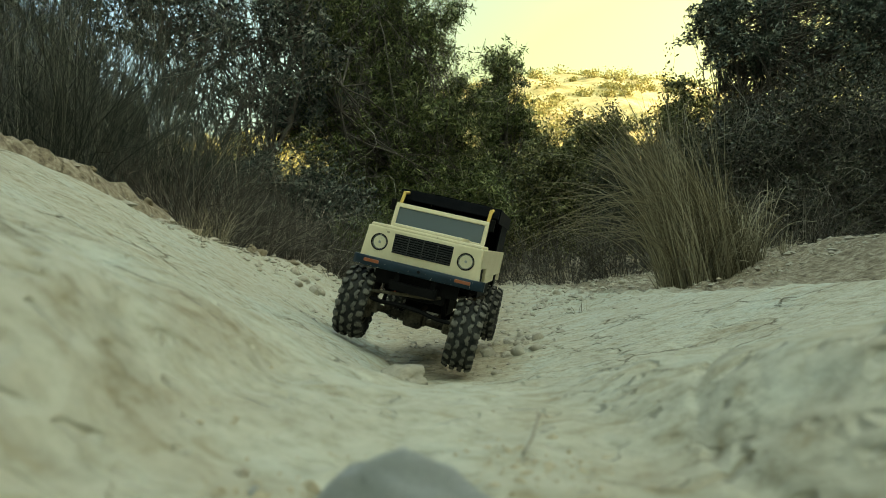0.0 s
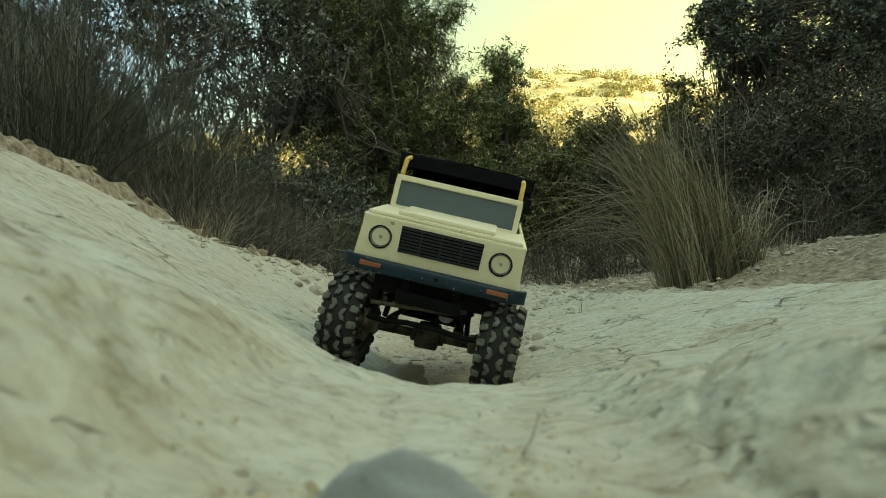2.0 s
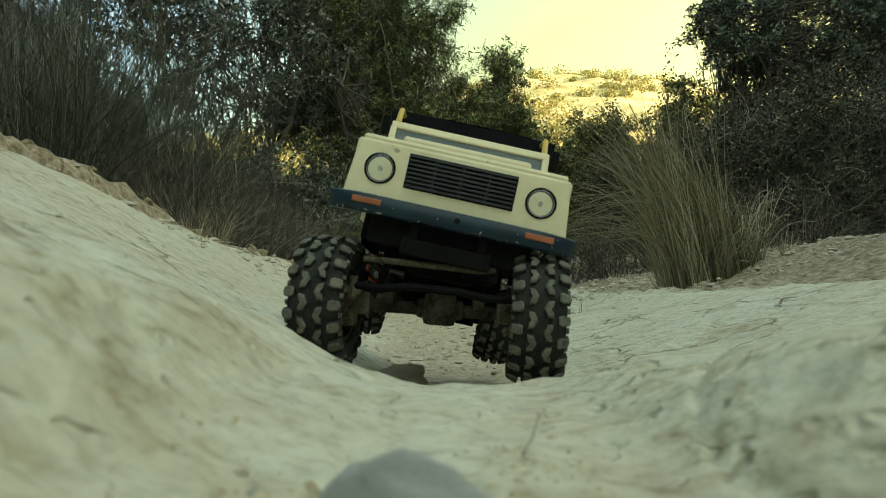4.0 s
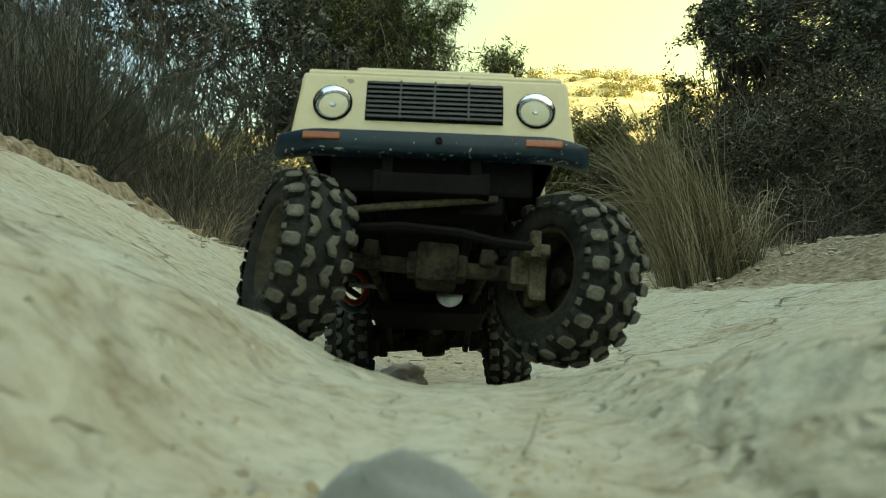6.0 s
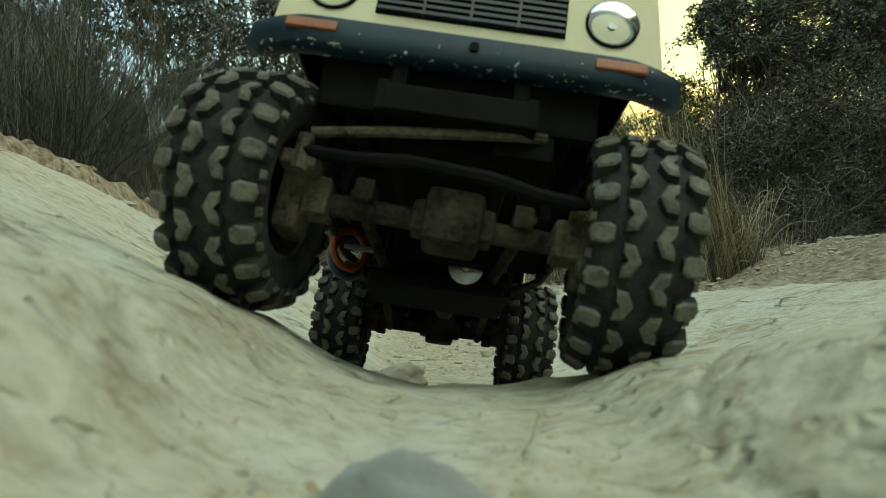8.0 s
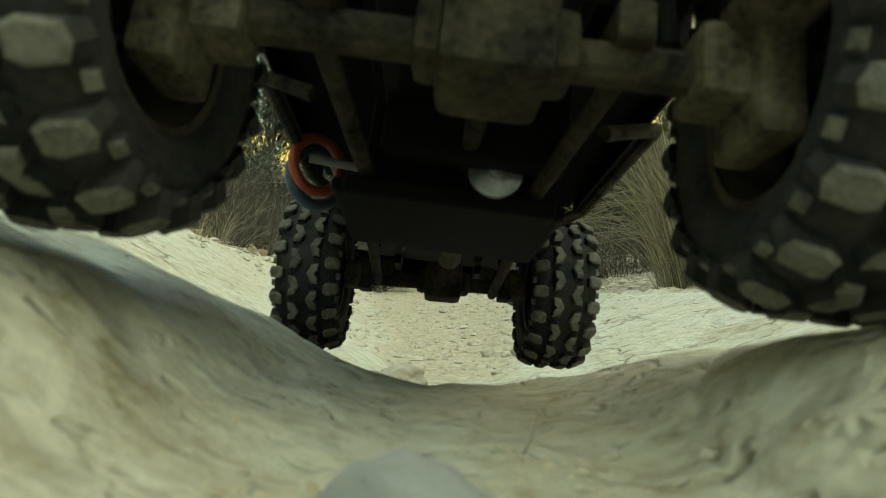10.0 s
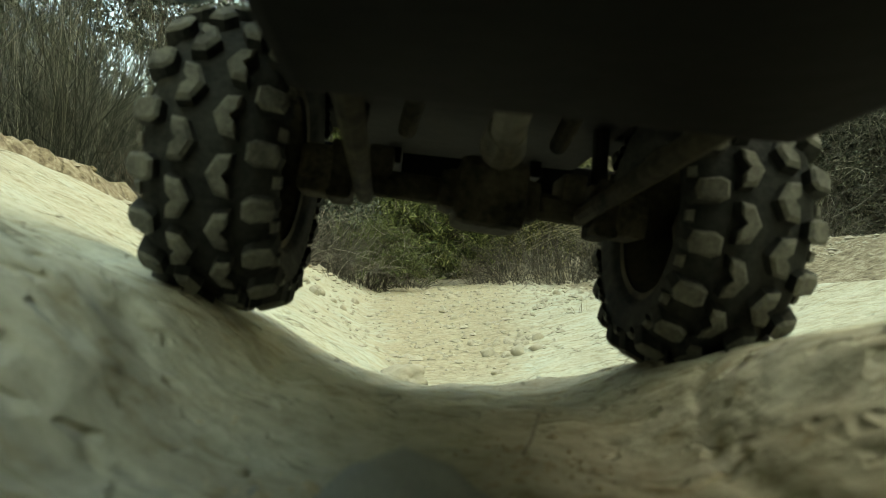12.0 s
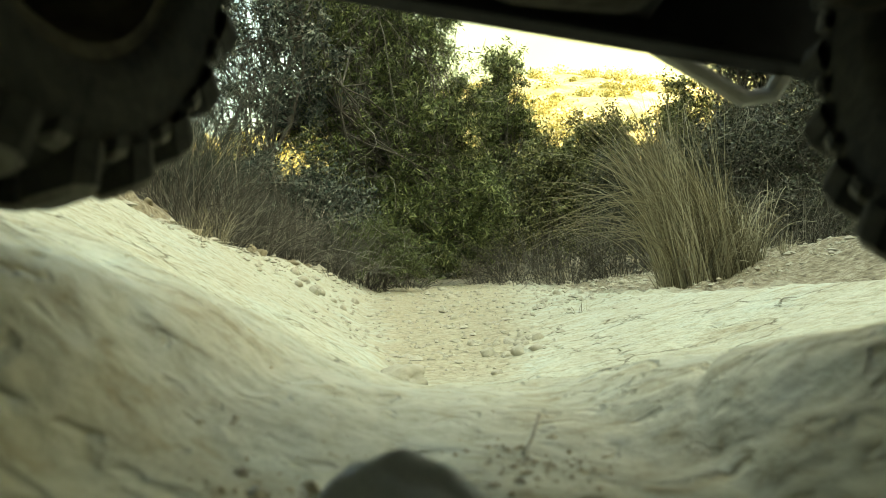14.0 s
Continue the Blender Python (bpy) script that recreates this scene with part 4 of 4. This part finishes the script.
# nose with sides leaning in a little, bonnet, cowl
box(bm, -0.0995, 0.0995, FRONT, FRONT + 0.006, 0.141, 0.194, 0.0025, taper=(0.95, 1))
part("nose_panel", bm, CREAM, truck, "cream front panel")
for s in (-1, 1):
    part("front_wing", box(bmesh.new(), s * 0.094 - 0.003, s * 0.094 + 0.003, FRONT + 0.006, 0.076, 0.162, 0.194, 0.002), CREAM, truck, "cream front wing")
    part("side_panel", box(bmesh.new(), s * 0.094 - 0.003, s * 0.094 + 0.003, 0.0765, 0.37, 0.146, 0.194, 0.002), CREAM, truck, "cream body side")
bm = bmesh.new()
box(bm, -0.092, 0.092, FRONT + 0.002, 0.078, 0.193, 0.199, 0.003)
box(bm, -0.058, 0.058, FRONT + 0.006, 0.075, 0.197, 0.2045, 0.003)
part("bonnet", bm, CREAM, truck, "cream bonnet with raised middle")
bm = bmesh.new()
box(bm, -0.0485, 0.0485, FRONT - 0.0012, FRONT + 0.004, 0.157, 0.188, 0.0006)
part("grille_back", bm, BLACK, truck)
for k in range(8):
    z = 0.1592 + k * 0.0038
    part("grille_bar", box(bmesh.new(), -0.0475, 0.0475, FRONT - 0.0032, FRONT - 0.0008, z - 0.0009, z + 0.0009), GRILLE, truck)
for x in (-0.024, 0.0, 0.024):
    part("grille_upright", box(bmesh.new(), x - 0.0007, x + 0.0007, FRONT - 0.0038, FRONT - 0.001, 0.1575, 0.1875), GRILLE, truck)
for s in (-1, 1):
    hl = new("headlight")
    hl.parent = truck
    hl.matrix_basis = pose(s * 0.0716, FRONT, 0.1694, 0, 0, -90)
    tagged(hl, "round clear headlight")
    part("bowl", lathe(bmesh.new(), [(-0.004, 0.0), (-0.0035, 0.004), (-0.001, 0.0095), (0.0008, 0.0122)], 28), CHROME, hl)
    part("bezel", lathe(bmesh.new(), [(-0.001, 0.0138), (0.0012, 0.0138), (0.0016, 0.0128), (0.001, 0.0124)], 28), BLACK, hl)
    part("bulb", rod(bmesh.new(), (-0.003, 0, 0), (0.0012, 0, 0), 0.003, 0.0022), SILVER, hl)
    ob = part("lens", lathe(bmesh.new(), [(0.0022, 0.0127), (0.0042, 0.009), (0.0052, 0.004), (0.0054, 0.0)], 28), LENS, hl)
    ob.visible_shadow = False
def swept_bumper():
    """A bar whose ends sweep back, rounded along its edges."""
    bm = bmesh.new()
    section = [(0.0, 0.0014), (0.0014, 0.0), (0.0116, 0.0), (0.013, 0.0014), (0.013, 0.0143), (0.0116, 0.0157), (0.0014, 0.0157), (0.0, 0.0143)]
    rings = []
    for k in range(33):
        u = k / 16 - 1
        back = 0.013 * max(0.0, (abs(u) - 0.7) / 0.3) ** 1.7
        thin = 1 - 0.18 * max(0.0, (abs(u) - 0.8) / 0.2) ** 2
        rings.append([bm.verts.new((0.1085 * u, -0.038 + back + y * thin, 0.1285 + z)) for y, z in section])
    for a, b in zip(rings, rings[1:]):
        for k in range(8):
            bm.faces.new((a[k], b[k], b[(k + 1) % 8], a[(k + 1) % 8])).smooth = True
    bm.faces.new(rings[0])
    bm.faces.new(rings[-1][::-1])
    bmesh.ops.recalc_face_normals(bm, faces=bm.faces[:])
    return bm


bumper = part("bumper", swept_bumper(), NAVY, truck, "chipped navy bumper")
for s in (-1, 1):
    part("bumper_bracket", box(bmesh.new(), s * 0.03 - 0.004, s * 0.03 + 0.004, -0.03, -0.02, 0.1, 0.135, 0.001), BLACK, truck)
part("bumper_bolt", rod(bmesh.new(), (0.004, -0.0395, 0.137), (0.004, -0.037, 0.137), 0.0025), BLACK, bumper)
for s in (-1, 1):
    part("marker_lamp", box(bmesh.new(), s * 0.075 - 0.0125, s * 0.075 + 0.0125, -0.0395, -0.0365, 0.1352, 0.1404, 0.0008), ORANGE, bumper, "orange marker lamp")
# inner wings, floor, tub: black fillers added to block light under the body
bm = bmesh.new()
box(bm, -0.09, 0.09, -0.018, 0.085, 0.165, 0.19, 0.003)
part("bonnet_liner", bm, BLACK, truck)
part("radiator_shroud", box(bmesh.new(), -0.07, 0.07, -0.022, -0.012, 0.105, 0.166, 0.003), BLACK, truck)
part("gearbox_cover", box(bmesh.new(), -0.033, 0.033, -0.01, 0.115, 0.088, 0.165, 0.008), BLACK, truck)
part("servo_case", box(bmesh.new(), 0.02, 0.05, -0.02, 0.02, 0.092, 0.112, 0.002), BLACK, truck)
part("motor_plate", box(bmesh.new(), -0.03, 0.045, 0.086, 0.097, 0.0645, 0.12, 0.002), BLACK, truck)
part("skid_lip", box(bmesh.new(), -0.045, 0.045, 0.1015, 0.114, 0.0495, 0.0575, 0.002), BLACK, truck)
part("battery_tray", box(bmesh.new(), -0.06, 0.06, 0.22, 0.405, 0.09, 0.15, 0.004), BLACK, truck)
for s in (-1, 1):
    part("rear_inner_wing", box(bmesh.new(), s * 0.074 - 0.016, s * 0.074 + 0.016, 0.37, 0.405, 0.1, 0.152, 0.003), BLACK, truck)
    part("rear_wheel_arch", box(bmesh.new(), s * 0.062 - 0.004, s * 0.062 + 0.004, 0.26, 0.4, 0.098, 0.152, 0.003), BLACK, truck)
part("cab_floor", box(bmesh.new(), -0.09, 0.09, 0.083, 0.285, 0.118, 0.124, 0.002), BLACK, truck)
part("bed_floor", box(bmesh.new(), -0.09, 0.09, 0.28, 0.42, 0.15, 0.156, 0.002), BLACK, truck)
part("bulkhead", box(bmesh.new(), -0.09, 0.09, 0.276, 0.283, 0.12, 0.155, 0.001), BLACK, truck)
part("firewall", box(bmesh.new(), -0.09, 0.09, 0.078, 0.085, 0.115, 0.19, 0.001), BLACK, truck)
for s in (-1, 1):
    part("door_panel", box(bmesh.new(), s * 0.0935 - 0.003, s * 0.0935 + 0.003, 0.09, 0.26, 0.134, 0.1465, 0.002), CREAM, truck)
    # added black plates hide the lit cream insides, in place of shade
    part("door_dark_plate", box(bmesh.new(), s * 0.0885 - 0.001, s * 0.0885 + 0.001, 0.084, 0.262, 0.108, 0.15, 0.0005), BLACK, truck)
    part("wing_dark_plate", box(bmesh.new(), s * 0.0895 - 0.0008, s * 0.0895 + 0.0008, -0.018, 0.084, 0.143, 0.192, 0.0005), BLACK, truck)
    part("rock_slider", bent(bmesh.new(), [(s * 0.06, 0.09, 0.085), (s * 0.088, 0.11, 0.1), (s * 0.088, 0.235, 0.1), (s * 0.06, 0.25, 0.085)], 0.0035), DUSTY, truck, "dusty black slider tube")
    part("wing_liner", box(bmesh.new(), s * 0.066 - 0.004, s * 0.066 + 0.004, -0.018, 0.08, 0.135, 0.17, 0.002), BLACK, truck)
part("tail_panel", box(bmesh.new(), -0.096, 0.096, 0.405, 0.412, 0.13, 0.194, 0.002), CREAM, truck)
part("rear_bumper", box(bmesh.new(), -0.1, 0.1, 0.424, 0.436, 0.076, 0.098, 0.002), BLACK, truck, "black rear bumper")
for s in (-1, 1):
    part("bumper_stay", box(bmesh.new(), s * 0.036 - 0.003, s * 0.036 + 0.003, 0.39, 0.427, 0.082, 0.112, 0.001), BLACK, truck)
bm = bent(bmesh.new(), [(0.05, 0.43, 0.096), (0.0405, 0.437, 0.092), (0.039, 0.439, 0.086), (0.044, 0.439, 0.081), (0.06, 0.439, 0.075), (0.076, 0.439, 0.0685), (0.084, 0.438, 0.071), (0.087, 0.435, 0.081), (0.088, 0.43, 0.096)], 0.003)
part("tow_loop", bm, GREY, truck, "pale bent wire tow loop")
# windscreen: leaning frame, pane
lean = Matrix.Translation((0, 0.066, 0.197)) @ Matrix.Rotation(radians(-13), 4, "X")
ws = new("windscreen")
ws.parent = truck
bm = bmesh.new()
box(bm, -0.084, 0.084, -0.003, 0.004, 0.038, 0.0455, 0.0015, lean)
box(bm, -0.084, 0.084, -0.003, 0.004, 0.0, 0.005, 0.0015, lean)
for s in (-1, 1):
    box(bm, s * 0.081 - 0.0035, s * 0.081 + 0.0035, -0.0028, 0.0038, 0.003, 0.04, 0.0012, lean)
part("windscreen_frame", bm, CREAM, ws, "cream windscreen frame")
ob = part("pane", box(bmesh.new(), -0.079, 0.079, 0.0, 0.001, 0.003, 0.04, 0, lean), GLASS, ws, "dusty plastic pane with reflection in its tint")
ob.visible_shadow = False
for s in (-1, 1):
    bm = bent(bmesh.new(), [(s * 0.078, 0.083, 0.2), (s * 0.08, 0.088, 0.243), (s * 0.08, 0.1, 0.262), (s * 0.08, 0.14, 0.266)], 0.0032)
    part("roll_bar", bm, YELLOW, truck, "yellow roof hoop tube")
    part("side_mirror", box(bmesh.new(), s * 0.09 - 0.004, s * 0.09 + 0.004, 0.072, 0.078, 0.226, 0.246, 0.001), BLACK, truck)
# soft top with sagging front edge, rear curtain
bm = bmesh.new()
cols, rows_n = 14, 12
grid = []
for j in range(rows_n + 1):
    y = 0.13 + 0.28 * j / rows_n
    line = []
    for i in range(cols + 1):
        u = i / cols * 2 - 1
        x = 0.094 * u
        z = 0.272 - 0.004 * abs(u) ** 6 - 0.003 * math.sin(3 * math.pi * j / rows_n) ** 2 + 0.0015 * noise.noise(Vector((x * 60, y * 40, 0)))
        line.append(bm.verts.new((x, y, z)))
    grid.append(line)
for a, b in zip(grid, grid[1:]):
    for i in range(cols):
        bm.faces.new((a[i], a[i + 1], b[i + 1], b[i])).smooth = True
bmesh.ops.solidify(bm, geom=bm.faces[:], thickness=0.003)
part("canvas_top", bm, CANVAS, truck, "black canvas top")
for s in (-1, 1):
    part("side_valance", box(bmesh.new(), s * 0.0935 - 0.0015, s * 0.0935 + 0.0015, 0.131, 0.41, 0.245, 0.2705, 0.001), CANVAS, truck)
    part("side_curtain", box(bmesh.new(), s * 0.0905 - 0.0015, s * 0.0905 + 0.0015, 0.25, 0.408, 0.19, 0.26, 0.001), CANVAS, truck)
part("front_valance", box(bmesh.new(), -0.092, 0.092, 0.128, 0.132, 0.252, 0.2705, 0.001), CANVAS, truck)
part("rear_curtain", box(bmesh.new(), -0.089, 0.089, 0.4, 0.404, 0.19, 0.27, 0.001), CANVAS, truck)
for s in (-1, 1):
    bm = bmesh.new()
    box(bm, s * 0.045 - 0.025, s * 0.045 + 0.025, 0.15, 0.2, 0.125, 0.155, 0.005)
    box(bm, s * 0.045 - 0.025, s * 0.045 + 0.025, 0.195, 0.21, 0.15, 0.215, 0.005)
    part("seat", bm, BLACK, truck)


# ---- what moves ----
# seconds; place under the front axle; pitch, roll, turn; lean of front and rear axle; steering
TRUCK = [
    (0, -0.0664, 0.9989, -0.1697, -0.9, 12.9, -9.9, 2.7, -0.9, 4.5),
    (0.5, -0.0526, 0.8842, -0.1787, 4.1, 12.2, -7.0, 0.5, -0.3, -2),
    (1, -0.0490, 0.8239, -0.1746, 5.6, 11.4, -9.5, -1.0, 0.3, -3),
    (1.5, -0.0460, 0.8047, -0.1695, 6.1, 13.5, -7.7, -2.4, 0.6, -4),
    (2, -0.0370, 0.7566, -0.1623, 7.2, 13.1, -4.4, -1.8, 1.0, -5),
    (2.5, -0.0326, 0.7095, -0.1536, 5.8, 13.6, -2.9, -3.8, 1.8, -7),
    (3, -0.0313, 0.6778, -0.1481, 4.3, 14.1, -1.4, -10.1, 2.9, -8),
    (5.5, -0.0087, 0.3799, -0.0629, -18.0, 6.5, 0.4, -1.0, -5.0, 6.0),
    (6, -0.0122, 0.4047, -0.0693, -17.9, 2.2, 0.7, 3.1, -6.0, 29.8),
    (6.5, -0.0071, 0.3881, -0.0618, -17.5, 4.3, 0.5, 2.1, -2.3, 18.5),
    (7, -0.0065, 0.3535, -0.0557, -19.0, 7.7, -0.7, 0.0, -1.4, -14),
    (7.5, -0.0083, 0.3058, -0.0474, -18.1, 9.7, -1.2, -1.7, -2.1, -17),
    (8, -0.0099, 0.2902, -0.0439, -16.6, 8.4, -1.1, 2.0, -1.0, -6),
    (10.5, 0.0041, 0.0915, -0.0020, -12.5, 7.3, 1.0, -0.9, -3.1, -2),
    (11, 0.0166, 0.0050, -0.0050, -9.3, 4.8, 1.8, -0.9, 0.6, -2),
    (11.5, 0.0285, -0.0491, -0.0168, -5.3, 4.7, 3.5, -1.7, 3.7, -4.1),
    (12, 0.0299, -0.0850, -0.0108, -4.5, 5.5, 3.4, -1.6, 2.7, -6.9),
    (12.5, 0.0290, -0.1150, -0.0086, -2.7, 6.4, 3.1, -1.0, 1.3, -2.5),
    (13, 0.0211, -0.1589, 0.0095, -4.0, 6.9, 1.0, -0.4, -0.4, -0.2),
    (13.5, 0.0089, -0.1858, 0.0124, -4.1, 8.8, -0.5, -2.0, -1.8, 0.2),
    (14, -0.0037, -0.2425, 0.0125, -2.4, 10.4, -2.1, -4.0, -4.5, 0.1),
]


def motions():
    key_t = np.array([r[0] for r in TRUCK])
    table = np.array([r[1:] for r in TRUCK])

    def at(t):
        """Smooth in-between values that never overshoot a rest."""
        k = int(np.clip(np.searchsorted(key_t, t, "right") - 1, 0, len(key_t) - 2))
        h = key_t[k + 1] - key_t[k]

        def slope(i):
            if i == 0 or i == len(key_t) - 1:
                j = min(i, len(key_t) - 2)
                return (table[j + 1] - table[j]) / (key_t[j + 1] - key_t[j])
            a = (table[i] - table[i - 1]) / (key_t[i] - key_t[i - 1])
            b = (table[i + 1] - table[i]) / (key_t[i + 1] - key_t[i])
            same = a * b > 0
            return np.where(same, 2 * a * b / np.where(same, a + b, 1.0), 0)
        u = (t - key_t[k]) / h
        return ((2 * u**3 - 3 * u**2 + 1) * table[k] + (u**3 - 2 * u**2 + u) * h * slope(k) + (3 * u**2 - 2 * u**3) * table[k + 1] + (u**3 - u**2) * h * slope(k + 1))

    times = [k * 0.25 for k in range(57)]
    rows = {"truck": [], "FA": [], "RA": [], "FL": [], "FR": [], "RL": [], "RR": []}
    rolled, last = 0.0, None
    for t in times:
        x, y, z, pitch, roll, turn, lean_f, lean_r, steer = at(t)
        rows["truck"].append((t, pose(x, y, z, pitch, roll, turn)))
        if last is not None:
            rolled += math.copysign(math.hypot(y - last[0], z - last[1]), last[0] - y) / 0.057
        last = (y, z)
        for end, lean_a, steer_a, ay in (("F", lean_f, steer, 0.0), ("R", lean_r, 0.0, WHEELBASE)):
            base = pose(0, ay, R, 0, lean_a, 0)
            rows[end + "A"].append((t, base))
            for s, side in ((-1, "L"), (1, "R")):
                spin = Matrix.Rotation(rolled, 4, "X")
                flip = Matrix.Rotation(math.pi, 4, "Z") if s < 0 else Matrix()
                spin = Matrix.Rotation(-rolled, 4, "X") if s < 0 else spin
                rows[end + side].append((t, base @ pose(s * TRACK, 0, 0, 0, 0, steer_a) @ flip @ spin))
    walk(truck, rows["truck"])
    walk(front_axle, rows["FA"])
    walk(rear_axle, rows["RA"])
    for key, ob in wheels.items():
        walk(ob, rows[key])


motions()
